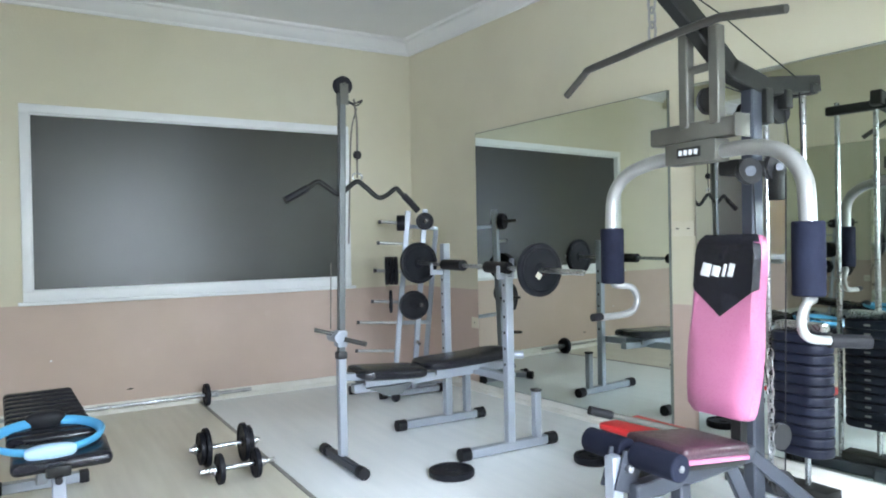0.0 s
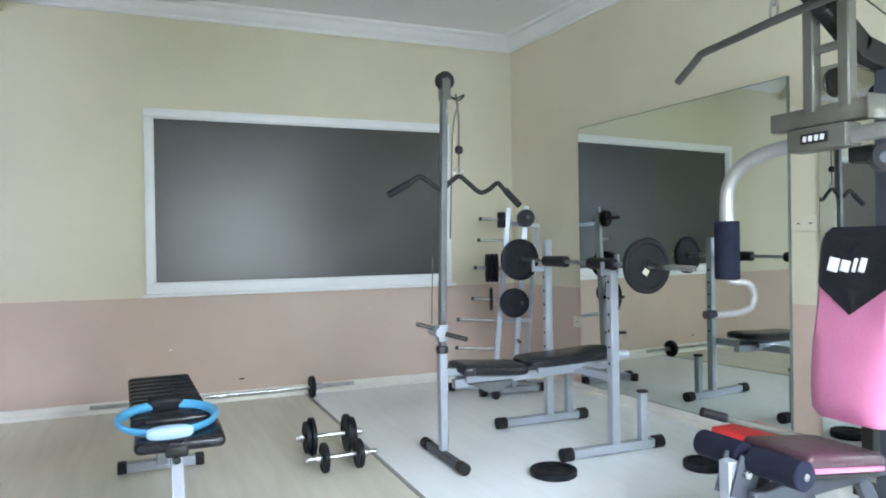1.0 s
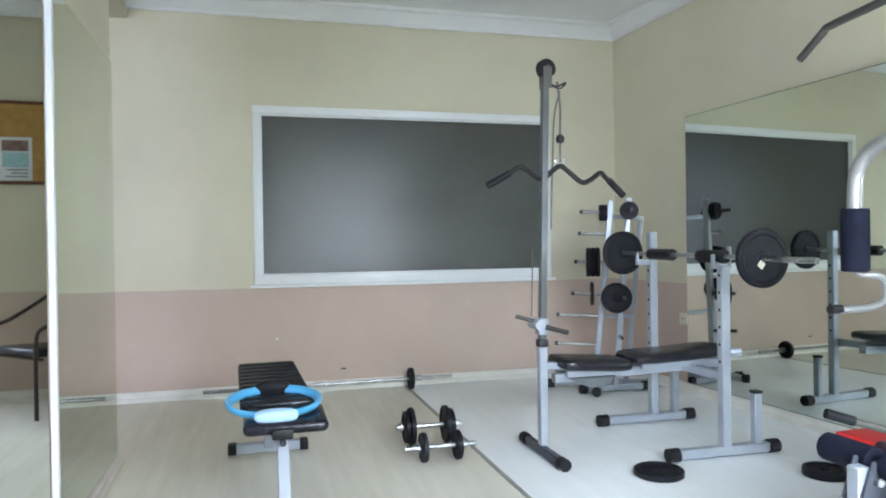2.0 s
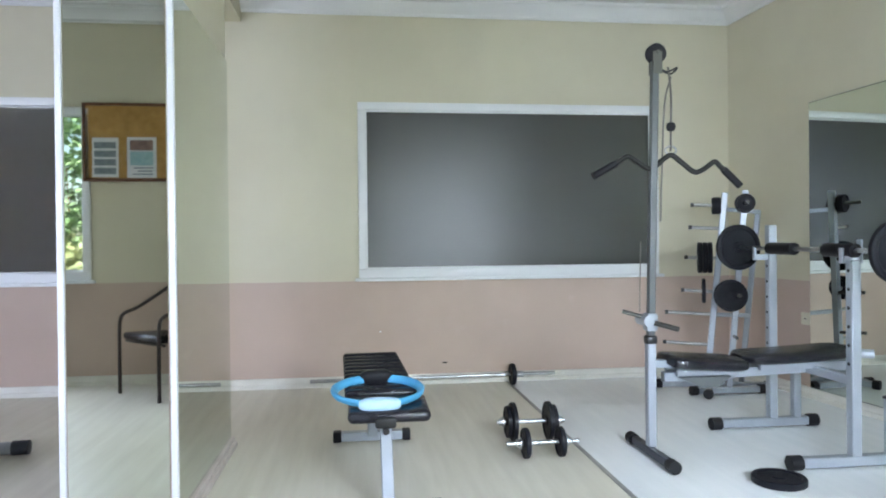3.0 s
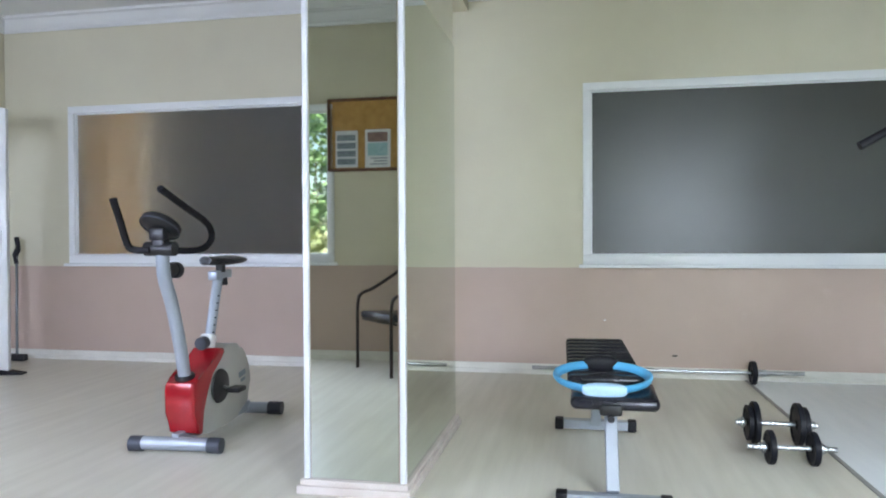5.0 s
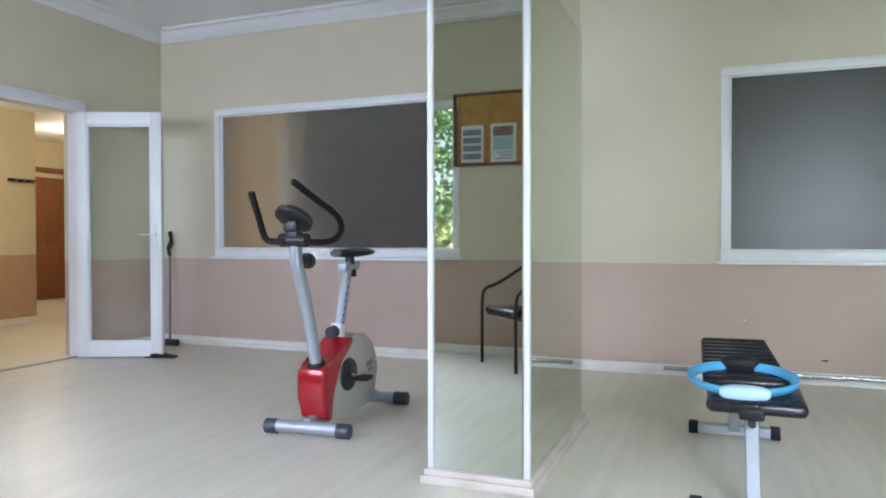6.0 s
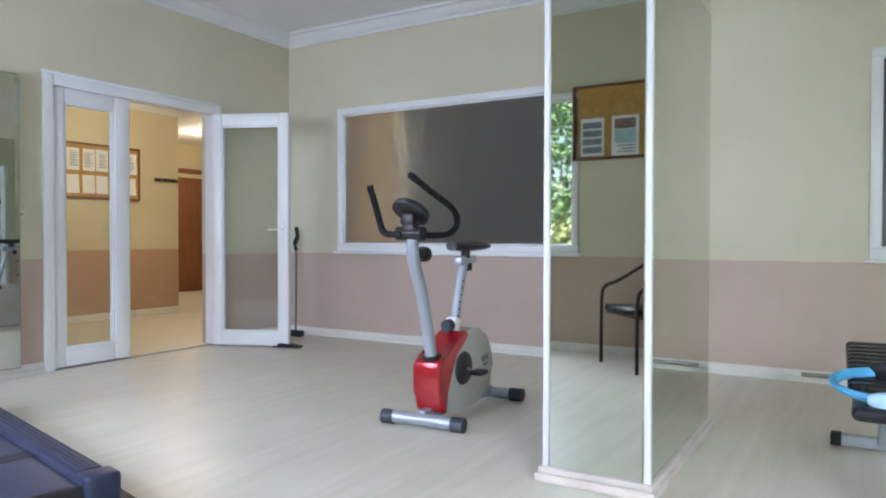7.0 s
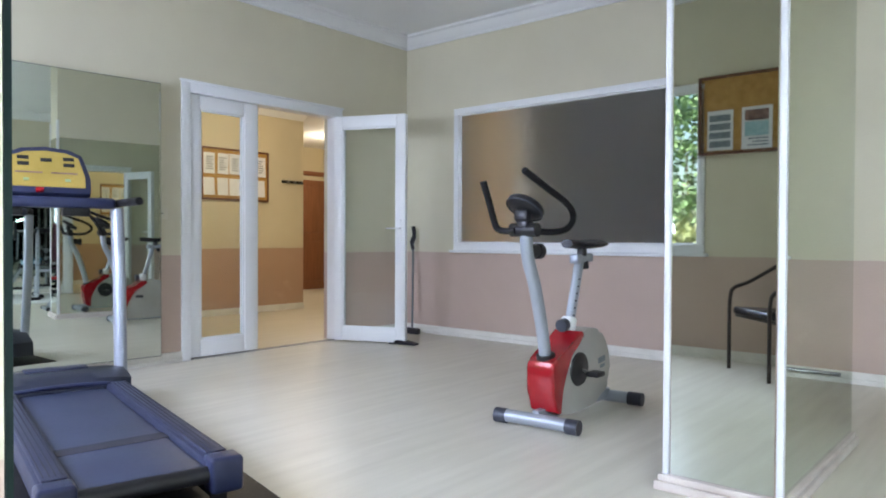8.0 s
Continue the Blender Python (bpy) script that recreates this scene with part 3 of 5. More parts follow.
def oval(bm, c, radii, power=0.75):
    """A pill-shaped pad round c."""
    def soft(v):
        return math.copysign(abs(v) ** power, v)
    rings = []
    for i in range(1, 10):
        t = math.pi * i / 10
        rings.append([bm.verts.new((c[0] - radii[0] * soft(math.cos(t)), c[1] + radii[1] * soft(math.sin(t)) * soft(math.cos(a)), c[2] + radii[2] * soft(math.sin(t)) * soft(math.sin(a)))) for a in [k * math.pi / 10 for k in range(20)]])
    for a, b in zip(rings, rings[1:]):
        for k in range(20):
            bm.faces.new((a[k], a[(k + 1) % 20], b[(k + 1) % 20], b[k]))
    bm.faces.new(rings[0][::-1])
    bm.faces.new(rings[-1])


def cushion(bm, c, size, m, tip=1.0, dip=0.0):
    """A stuffed pad: rounded plan, crowned top, its far end scaled by tip, a dip across the middle."""
    n = 16
    grid = []
    for i in range(n + 1):
        u = -1 + 2 * i / n
        row = []
        wide = (1 + (tip - 1) * (u + 1) / 2) * (1 - abs(u) ** 9) ** 0.32
        for j in range(20):
            a = 2 * math.pi * j / 20
            y = math.copysign(abs(math.cos(a)) ** 0.4, math.cos(a)) * max(wide, 0.45)
            z = math.copysign(abs(math.sin(a)) ** 0.55, math.sin(a)) * (1 - 0.55 * abs(u) ** 8)
            lift = dip * (u * u - 0.4) + (0.14 * (1 - y * y) if z > 0 else 0.0)
            row.append(bm.verts.new(Matrix.Translation(c) @ m.to_4x4() @ Vector((u * size[0] / 2, y * size[1] / 2, (z + lift) * size[2] / 2))))
        grid.append(row)
    for a, b in zip(grid, grid[1:]):
        for k in range(20):
            bm.faces.new((a[k], a[(k + 1) % 20], b[(k + 1) % 20], b[k]))
    bm.faces.new(grid[0][::-1])
    bm.faces.new(grid[-1])


def plate_mesh(bm, c, axis, r, w, hole=0.014):
    """A cast weight plate: rim, recessed web, hub."""
    prof = [(hole, -w * 0.46), (r * 0.22, -w * 0.46), (r * 0.26, -w * 0.3), (r * 0.78, -w * 0.3), (r * 0.83, -w * 0.5), (r * 0.96, -w * 0.5), (r, -w * 0.36),
            (r, w * 0.36), (r * 0.96, w * 0.5), (r * 0.83, w * 0.5), (r * 0.78, w * 0.3), (r * 0.26, w * 0.3), (r * 0.22, w * 0.46), (hole, w * 0.46)]
    lathe(bm, prof, c, axis, 32)


# ---- double door ----
door = thing("door_1", "white plastic double door with clear panes, one leaf open", "door", None, "", "structure")
dy0, dy1 = DOOR_Y


def casing(bm):
    span(bm, XW - 0.13, XW + 0.018, dy0 - 0.05, dy0 + 0.025, 0, DOOR_Z + 0.05, 0.006)
    span(bm, XW - 0.13, XW + 0.018, dy1 - 0.025, dy1 + 0.04, 0, DOOR_Z + 0.05, 0.006)
    span(bm, XW - 0.13, XW + 0.018, dy0 + 0.025, dy1 - 0.025, DOOR_Z - 0.03, DOOR_Z + 0.05, 0.006)
    span(bm, XW - 0.13, XW + 0.026, dy0 - 0.06, dy1 + 0.05, DOOR_Z + 0.05, DOOR_Z + 0.066, 0.004)


one("door_frame", white_pvc, door, casing)
one("threshold", joint_metal, door, lambda bm: span(bm, XW - 0.06, XW + 0.0, dy0 + 0.03, dy1 - 0.03, 0.0, 0.006))


def door_leaf(m, label, width, height, glass_lo, handle_side, lock=0.085):
    """A glazed leaf in its own frame: x along its width from the hinge, z up."""
    leaf = new("door_leaf")
    leaf.parent = door
    leaf.matrix_basis = m
    tagged(leaf, label)
    st, rail = 0.085, 0.105

    def fr(bm):
        span(bm, 0, st, -0.03, 0.03, 0.012, height, 0.007)
        span(bm, width - lock, width, -0.03, 0.03, 0.012, height, 0.007)
        span(bm, st, width - lock, -0.029, 0.029, height - rail, height, 0.007)
        span(bm, st, width - lock, -0.029, 0.029, 0.012, glass_lo, 0.007)
        for s in (-1, 1):
            y0, y1 = (0.012, 0.022) if s > 0 else (-0.022, -0.012)
            span(bm, st - 0.001, st + 0.016, y0, y1, glass_lo, height - rail, 0.003)
            span(bm, width - lock - 0.016, width - lock + 0.001, y0, y1, glass_lo, height - rail, 0.003)
            span(bm, st, width - lock, y0, y1, glass_lo - 0.001, glass_lo + 0.016, 0.003)
            span(bm, st, width - lock, y0, y1, height - rail - 0.016, height - rail + 0.001, 0.003)
    one("leaf_frame", white_pvc, leaf, fr)
    p = one("pane", clear_glass, leaf, lambda bm: span(bm, st + 0.004, width - lock - 0.004, -0.003, 0.003, glass_lo + 0.004, height - rail - 0.004))
    p.visible_shadow = False
    if handle_side:
        def hd(bm):
            for s in (-1, 1):
                add_box(bm, (width - 0.05, s * 0.036, 1.02), (0.03, 0.012, 0.2), None, 0.004)
                add_cyl(bm, (width - 0.05, s * 0.035, 1.04), (width - 0.05, s * 0.075, 1.04), 0.011)
                bar(bm, (width - 0.04, s * 0.072, 1.04), (width - 0.17, s * 0.072, 1.04), 0.02, 0.014, 0.005)
        one("handle", white_pvc, leaf, hd, "white lever handle")

    for z in (0.25, 1.05, 1.85):
        one("hinge", white_pvc, leaf, lambda bm: add_cyl(bm, (-0.008, 0.03, z - 0.05), (-0.008, 0.03, z + 0.05), 0.011))
    return leaf


# leaf closed in the opening, hinged at the south jamb
door_leaf(Matrix.Translation((XW - 0.035, dy0 + 0.032, 0.0)) @ pose(0, 0, 0, 0, 0, 90), "white glazed leaf, closed", 0.62, 2.065, 0.145, False, 0.13)
# leaf swung into the room, hinged at the north jamb
door_leaf(Matrix.Translation((XW + 0.03, dy1 - 0.062, 0.0)) @ pose(0, 0, 0, 0, 0, 22.5), "white glazed leaf, swung open", 0.705, 2.065, 0.13, True)

# ---- corridor things ----


def notice_board(name, m, w, h, label, frame_mat=board_wood):
    """A cork board in a wooden frame: x across, z up, front towards -y."""
    b = thing(name, label, "notice board", m)
    one("cork_panel", cork, b, lambda bm: span(bm, 0.0, w, -0.012, 0.0, 0.0, h))

    def fr(bm):
        span(bm, -0.012, 0.012, -0.022, 0.004, -0.012, h + 0.012, 0.004)
        span(bm, w - 0.012, w + 0.012, -0.022, 0.004, -0.012, h + 0.012, 0.004)
        span(bm, 0.012, w - 0.012, -0.022, 0.004, -0.012, 0.012, 0.004)
        span(bm, 0.012, w - 0.012, -0.022, 0.004, h - 0.012, h + 0.012, 0.004)
    one("board_frame", frame_mat, b, fr)
    return b


def sheet(bm, x, z, w, h, y, tilt=0.0, curl=0.006):
    """A slightly curled sheet of paper."""
    n = 6
    rows = []
    for i in range(n + 1):
        t = i / n
        rows.append([bm.verts.new((x + (s - 0.5) * w - tilt * (t - 0.5) * h, y - curl * (1 - t) ** 2 - 0.0015, z + t * h + tilt * (s - 0.5) * w)) for s in (0, 1)])
    for a, c in zip(rows, rows[1:]):
        bm.faces.new((a[0], a[1], c[1], c[0]))


wall_m = pose(CX + 0.014, 4.86, 1.42, 0, 0, 90)
cb = notice_board("notice_board", wall_m, 0.935, 0.61, "brown-framed cork notice board with many white papers")
rng = random.Random(3)
for r, (z, hh) in enumerate(((0.30, 0.25), (0.04, 0.21))):
    for k in range(5):
        one("paper", paper, cb, lambda bm: sheet(bm, 0.1 + 0.178 * k + rng.uniform(-0.015, 0.015), z + rng.uniform(-0.01, 0.012), 0.15, hh, -0.014, rng.uniform(-0.04, 0.04)))


def lines(bm, x, z, w, h, y, rows, r):
    for i in range(rows):
        ww = w * r.uniform(0.6, 0.95)
        zz = z + h - (i + 0.6) * h / rows
        span(bm, x - w / 2 + 0.004, x - w / 2 + ww, y - 0.0012, y, zz, zz + h / rows * 0.38)


for k in range(5):
    one("print", ink_grey, cb, lambda bm: lines(bm, 0.1 + 0.178 * k, 0.34, 0.11, 0.17, -0.0225, 6, rng))

coat = thing("wall_hook_rail", "dark metal hook rail on the corridor wall", "hook rail", pose(CX, 6.03, 1.675, 0, 0, 90))
one("rail", dark_paint, coat, lambda bm: span(bm, 0.0, 0.34, -0.03, 0.002, 0.0, 0.035, 0.004))
for k in range(3):
    one("hook", worn_steel, coat, lambda bm: tube(bm, curve_pts([(0.06 + 0.11 * k, -0.03, 0.015), (0.06 + 0.11 * k, -0.07, 0.0), (0.06 + 0.11 * k, -0.085, 0.03)], 4), 0.005, 6))

bd = thing("corridor_door", "brown wooden door at the end of the corridor", "door", pose(-10.4, 8.2, 0, 0, 0, 90))
one("leaf", brown_door, bd, lambda bm: (span(bm, 0.0, 0.9, -0.03, 0.002, 0.0, 2.02, 0.005), span(bm, 0.12, 0.78, -0.04, -0.028, 0.15, 0.9, 0.01), span(bm, 0.12, 0.78, -0.04, -0.028, 1.05, 1.9, 0.01)))
one("casing", brown_door, bd, lambda bm: (span(bm, -0.08, -0.002, -0.05, 0.002, 0, 2.1, 0.005), span(bm, 0.902, 0.98, -0.05, 0.002, 0, 2.1, 0.005), span(bm, -0.08, 0.98, -0.05, 0.002, 2.1, 2.18, 0.005)))

# supposed lamp bodies for the corridor fill lights, out of view
fill_glow, bn, bl, bp_ = nodes_of("fill_glow")
bp_.inputs["Emission Color"].default_value, bp_.inputs["Emission Strength"].default_value = (1.0, 0.8, 0.5, 1), 1.5
for lx, ly in ((-6.1, 5.2), (-8.9, 8.0)):
    lampf = thing("ceiling_lamp_added", "added round glowing lamp on the corridor ceiling, out of view", "lamp", pose(lx, ly, 2.62), "corridor lamps")
    one("base", white_pvc, lampf, lambda bm: lathe(bm, [(0.02, -0.03), (0.17, -0.03), (0.18, -0.01), (0.18, 0.002)], (0, 0, 0), (0, 0, 1)))
    one("shade", fill_glow, lampf, lambda bm: lathe(bm, [(0.01, -0.11), (0.07, -0.1), (0.13, -0.07), (0.16, -0.031)], (0, 0, 0), (0, 0, 1)))

# ---- south wall: board, chair ----
nb = notice_board("notice_board", pose(-1.36, YS + 0.002, 1.635, 0, 0, 180), 0.79, 0.60, "brown-framed cork notice board with two printed sheets")
one("paper", paper, nb, lambda bm: sheet(bm, 0.627, 0.02, 0.2, 0.315, -0.014))
one("paper", paper, nb, lambda bm: sheet(bm, 0.35, 0.015, 0.225, 0.325, -0.014))
for k in range(4):
    one("print", ink_grey, nb, lambda bm: span(bm, 0.545, 0.71, -0.0235, -0.0222, 0.045 + 0.068 * k, 0.095 + 0.068 * k))
one("print", ink_brown, nb, lambda bm: span(bm, 0.262, 0.438, -0.0235, -0.0222, 0.235, 0.315))
one("print", ink_teal, nb, lambda bm: span(bm, 0.262, 0.438, -0.0235, -0.0222, 0.115, 0.225))
one("print", ink_grey, nb, lambda bm: lines(bm, 0.35, 0.03, 0.18, 0.075, -0.0222, 3, rng))

chair = thing("armchair", "dark tubular steel armchair with a black vinyl seat", "chair", pose(-1.43, 0.19, 0, 0, 0, 45))
# local: front towards +y
one("seat", black_vinyl, chair, lambda bm: add_box(bm, (0, 0.0, 0.425), (0.50, 0.46, 0.055), pose(0, 0, 0, 3).to_3x3(), 0.022, 3))
one("backrest", black_vinyl, chair, lambda bm: add_box(bm, (0, -0.25, 0.76), (0.44, 0.045, 0.28), pose(0, 0, 0, 12).to_3x3(), 0.02, 3))
for s in (-1, 1):
    x = s * 0.275
    one("side_tube", chair_tube, chair, lambda bm: tube(bm, curve_pts([(x, 0.24, 0.0), (x, 0.24, 0.3), (x, 0.235, 0.53), (x, 0.20, 0.60), (x, 0.1, 0.635), (x, -0.06, 0.72), (x * 0.95, -0.17, 0.79), (x * 0.86, -0.27, 0.86)], 6), 0.0135, 10))
    one("rear_leg", chair_tube, chair, lambda bm: tube(bm, curve_pts([(x * 0.95, -0.30, 0.0), (x * 0.95, -0.26, 0.40), (x * 0.9, -0.25, 0.6), (x * 0.86, -0.28, 0.9)], 5), 0.0125, 10))
one("seat_frame", chair_tube, chair, lambda bm: (bar(bm, (-0.27, 0.19, 0.395), (0.27, 0.19, 0.395), 0.02, 0.02), bar(bm, (-0.26, -0.2, 0.385), (0.26, -0.2, 0.385), 0.02, 0.02)))

# ---- sockets and switches ----


def socket(name, m, w, h, label, holes):
    s = thing(name, label, "socket", m, "wall sockets")
    one("plate", cream_plastic, s, lambda bm: span(bm, -w / 2, w / 2, -0.012, 0.001, -h / 2, h / 2, 0.004))
    for x in holes:
        one("insert", cream_plastic, s, lambda bm: lathe(bm, [(0.012, 0.008), (0.022, 0.0135), (0.024, 0.0115)], (x, 0, 0), (0, -1, 0), 18))
        one("slot", dark_paint, s, lambda bm: span(bm, x - 0.009, x + 0.009, -0.0145, -0.0125, -0.003, 0.003))
    return s


socket("double_socket", EAST @ pose(XE, 2.74, 1.25, 0, 0, -90), 0.15, 0.085, "cream double socket on the wall strip", (-0.036, 0.036))
socket("single_socket", EAST @ pose(XE, 4.72, 0.55, 0, 0, -90), 0.085, 0.085, "cream socket on the brown dado", (0.0,))
socket("light_switch", pose(XW, 2.985, 1.13, 0, 0, 90), 0.085, 0.085, "cream light switch beside the double door", (0.0,))

# ---- broom behind the open leaf, door wedge ----
br = thing("broom", "thin broom with a black head leaning in the corner", "broom", pose(-4.845, 5.49, 0))
one("stick", steel_dimmed, br, lambda bm: add_cyl(bm, (0.02, 0.0, 0.05), (-0.035, 0.07, 0.95), 0.011))
one("grip", black_rubber, br, lambda bm: tube(bm, curve_pts([(-0.028, 0.06, 0.84), (-0.045, 0.065, 0.91), (-0.025, 0.075, 0.98), (-0.045, 0.08, 1.07)], 5), [0.018] * 5 + [0.024] * 5 + [0.02] * 6, 10))
one("head", black_plastic, br, lambda bm: add_box(bm, (0.02, -0.01, 0.03), (0.2, 0.06, 0.06), None, 0.015))
wedge = thing("door_wedge", "black rubber wedge under the open door leaf", "door wedge", pose(-4.40, 4.92, 0, 0, 0, 15))
one("body", black_rubber, wedge, lambda bm: prism(bm, [(-0.13, 0.0), (0.13, 0.0), (0.13, 0.012), (-0.02, 0.04), (-0.13, 0.03)], "y", -0.04, 0.04))

# ---- weight bench with pulley tower ----
wb = thing("weight_bench", "silver steel weight bench with black pads and a pulley tower", "weight bench")
TX, TY = 1.47, 3.56
one("tower_foot", slate_paint, wb, lambda bm: (bar(bm, (TX - 0.005, 3.34, 0.033), (TX - 0.005, 3.76, 0.033), 0.045, 0.042, 0.006)), "dark grey foot bar")
for y in (3.30, 3.80):
    one("end_cap", black_rubber, wb, lambda bm: add_cyl(bm, (TX - 0.005, y - 0.028, 0.032), (TX - 0.005, y + 0.028, 0.032), 0.032))
one("tower_lower_tube", silver_paint, wb, lambda bm: (bar(bm, (TX, TY, 0.055), (TX, TY, 0.59), 0.046, 0.046, 0.006), bar(bm, (TX, TY, 0.48), (TX + 0.14, TY, 0.47), 0.04, 0.04)))
one("collar", black_plastic, wb, lambda bm: add_box(bm, (TX, TY, 0.60), (0.058, 0.058, 0.045), None, 0.012))
# same tube as below; its shading is put into the darker material
one("tower_upper_tube", steel_dimmed, wb, lambda bm: bar(bm, (TX, TY, 0.59), (TX + 0.035, TY, 2.03), 0.037, 0.037, 0.005))
one("pulley_wheel", black_rubber, wb, lambda bm: lathe(bm, [(0.01, -0.02), (0.046, -0.02), (0.051, -0.016), (0.04, -0.005), (0.04, 0.005), (0.051, 0.016), (0.046, 0.02), (0.01, 0.02)], (TX + 0.04, TY, 2.055), (0, 1, 0), 28))
one("pulley_bracket", grey_paint, wb, lambda bm: (span(bm, TX + 0.015, TX + 0.062, TY - 0.03, TY - 0.024, 1.95, 2.062), span(bm, TX + 0.015, TX + 0.062, TY + 0.024, TY + 0.03, 1.95, 2.062), add_cyl(bm, (TX + 0.04, TY - 0.035, 2.06), (TX + 0.04, TY + 0.035, 2.06), 0.009)))
one("sliding_clamp", silver_paint, wb, lambda bm: (add_box(bm, (TX, TY, 0.69), (0.06, 0.06, 0.09), None, 0.01), add_cyl(bm, (TX - 0.03, TY - 0.06, 0.70), (TX - 0.03, TY + 0.06, 0.70), 0.028)))
one("clamp_peg", bar_grey, wb, lambda bm: (add_cyl(bm, (TX - 0.14, TY + 0.02, 0.745), (TX + 0.0, TY - 0.01, 0.705), 0.011), add_cyl(bm, (TX, TY - 0.04, 0.69), (TX + 0.09, TY - 0.13, 0.665), 0.013)))
one("hook_wire", dark_paint, wb, lambda bm: tube(bm, curve_pts([(TX + 0.05, TY, 1.99), (TX + 0.1, TY, 1.965), (TX + 0.15, TY - 0.01, 1.985), (TX + 0.12, TY, 1.955), (TX + 0.07, TY, 1.97)], 5), 0.005, 6))
one("pull_cable", rope, wb, lambda bm: (tube(bm, curve_pts([(TX + 0.105, TY, 1.99), (TX + 0.12, TY, 1.85), (TX + 0.118, TY, 1.69)], 5), 0.0055, 6), tube(bm, curve_pts([(TX + 0.12, TY, 1.94), (TX + 0.085, TY, 1.80), (TX + 0.07, TY, 1.5), (TX + 0.045, TY - 0.03, 1.2)], 5), 0.0045, 6), add_cyl(bm, (TX + 0.118, TY, 1.70), (TX + 0.116, TY, 1.56), 0.005),
                                                 add_cyl(bm, (TX - 0.035, TY + 0.03, 1.1), (TX - 0.045, TY + 0.03, 0.74), 0.003)))
one("cable_ball", black_rubber, wb, lambda bm: lathe(bm, [(0.006, -0.024), (0.018, -0.018), (0.024, 0.0), (0.018, 0.018), (0.006, 0.024)], (TX + 0.118, TY, 1.685), (0, 0, 1), 16))
cx = TX + 0.116
one("curl_bar", dark_paint, wb, lambda bm: tube(bm, curve_pts([(cx - 0.40, TY, 1.437), (cx - 0.30, TY, 1.49), (cx - 0.235, TY, 1.532), (cx - 0.19, TY, 1.515), (cx - 0.11, TY, 1.468), (cx - 0.05, TY, 1.51), (cx, TY, 1.54),
                                                               (cx + 0.05, TY, 1.51), (cx + 0.125, TY, 1.455), (cx + 0.18, TY, 1.47), (cx + 0.235, TY, 1.507), (cx + 0.27, TY, 1.48), (cx + 0.365, TY, 1.392)], 5), 0.0135, 10), "dark zigzag pull bar")
one("bar_grip", black_rubber, wb, lambda bm: add_cyl(bm, (cx - 0.41, TY, 1.431), (cx - 0.29, TY, 1.497), 0.019))
one("bar_grip", black_rubber, wb, lambda bm: add_cyl(bm, (cx + 0.285, TY, 1.469), (cx + 0.375, TY, 1.383), 0.019))
one("bar_hook", worn_steel, wb, lambda bm: tube(bm, [(cx + 0.03 * math.cos(a), TY, 1.565 + 0.02 * math.sin(a)) for a in [k * math.pi / 6 for k in range(12)]], 0.005, 6, True))
# uprights with floor bars, short catcher posts
for y, ux, ztop in ((4.0, 2.40, 1.19), (3.25, 2.358, 1.0)):
    one("floor_bar", silver_paint, wb, lambda bm: bar(bm, (2.08, y, 0.037), (2.62, y, 0.037), 0.05, 0.05, 0.006))
    for x in (2.05, 2.65):
        one("end_cap", black_rubber, wb, lambda bm: add_cyl(bm, (x - 0.03, y, 0.037), (x + 0.03, y, 0.037), 0.036))
    one("upright", silver_paint, wb, lambda bm: bar(bm, (ux, y, 0.06), (ux, y, ztop), 0.05, 0.05, 0.005))
    for k in range(6):
        one("adjust_hole", black_plastic, wb, lambda bm: add_cyl(bm, (ux - 0.027, y, 0.5 + 0.09 * k), (ux + 0.027, y, 0.5 + 0.09 * k), 0.009, None, 12))
    one("bar_rest", silver_paint, wb, lambda bm: (span(bm, 2.305, 2.385, y - 0.012, y + 0.012, 0.985, 1.02, 0.004), span(bm, 2.385, 2.40, y - 0.015, y + 0.015, 0.985, 1.10, 0.004), span(bm, 2.29, 2.305, y - 0.012, y + 0.012, 0.985, 1.06, 0.004)))
    one("catch_post", silver_paint, wb, lambda bm: bar(bm, (2.55, y, 0.06), (2.55, y, 0.325), 0.045, 0.045, 0.005))
    one("post_cap", black_plastic, wb, lambda bm: add_box(bm, (2.55, y, 0.33), (0.05, 0.05, 0.016), None, 0.004))
one("cross_tube", silver_paint, wb, lambda bm: bar(bm, (2.36, 3.25, 0.42), (2.36, 4.0, 0.42), 0.045, 0.045))
one("spine_tube", silver_paint, wb, lambda bm: (bar(bm, (1.55, 3.6, 0.40), (2.62, 3.62, 0.43), 0.05, 0.05)))
one("seat_bracket", steel_dimmed, wb, lambda bm: prism(bm, [(1.62, 0.40), (1.90, 0.40), (1.83, 0.345), (1.74, 0.345)], "y", 3.55, 3.65))
one("seat_pad", black_vinyl, wb, lambda bm: cushion(bm, (1.765, 3.60, 0.473), (0.44, 0.28, 0.066), pose(0, 0, 0, 0, 4).to_3x3(), 0.95, 0.1))
one("back_pad", black_vinyl, wb, lambda bm: cushion(bm, (2.285, 3.62, 0.495), (0.64, 0.27, 0.062), pose(0, 0, 0, 0, -2.5).to_3x3(), 1.0, 0.25))
one("pad_bracket", silver_paint, wb, lambda bm: (span(bm, 1.6, 1.95, 3.53, 3.55, 0.415, 0.445), span(bm, 2.05, 2.5, 3.53, 3.55, 0.43, 0.465), span(bm, 1.6, 1.95, 3.67, 3.69, 0.415, 0.445), span(bm, 2.05, 2.5, 3.69, 3.71, 0.43, 0.465)))
one("adjust_knob", silver_paint, wb, lambda bm: add_cyl(bm, (2.385, 3.25, 0.55), (2.44, 3.22, 0.55), 0.022))

# barbell on the rests
bb = thing("barbell", "steel barbell with two black plates resting on the bench uprights", "barbell")
BX, BZ = 2.345, 1.043
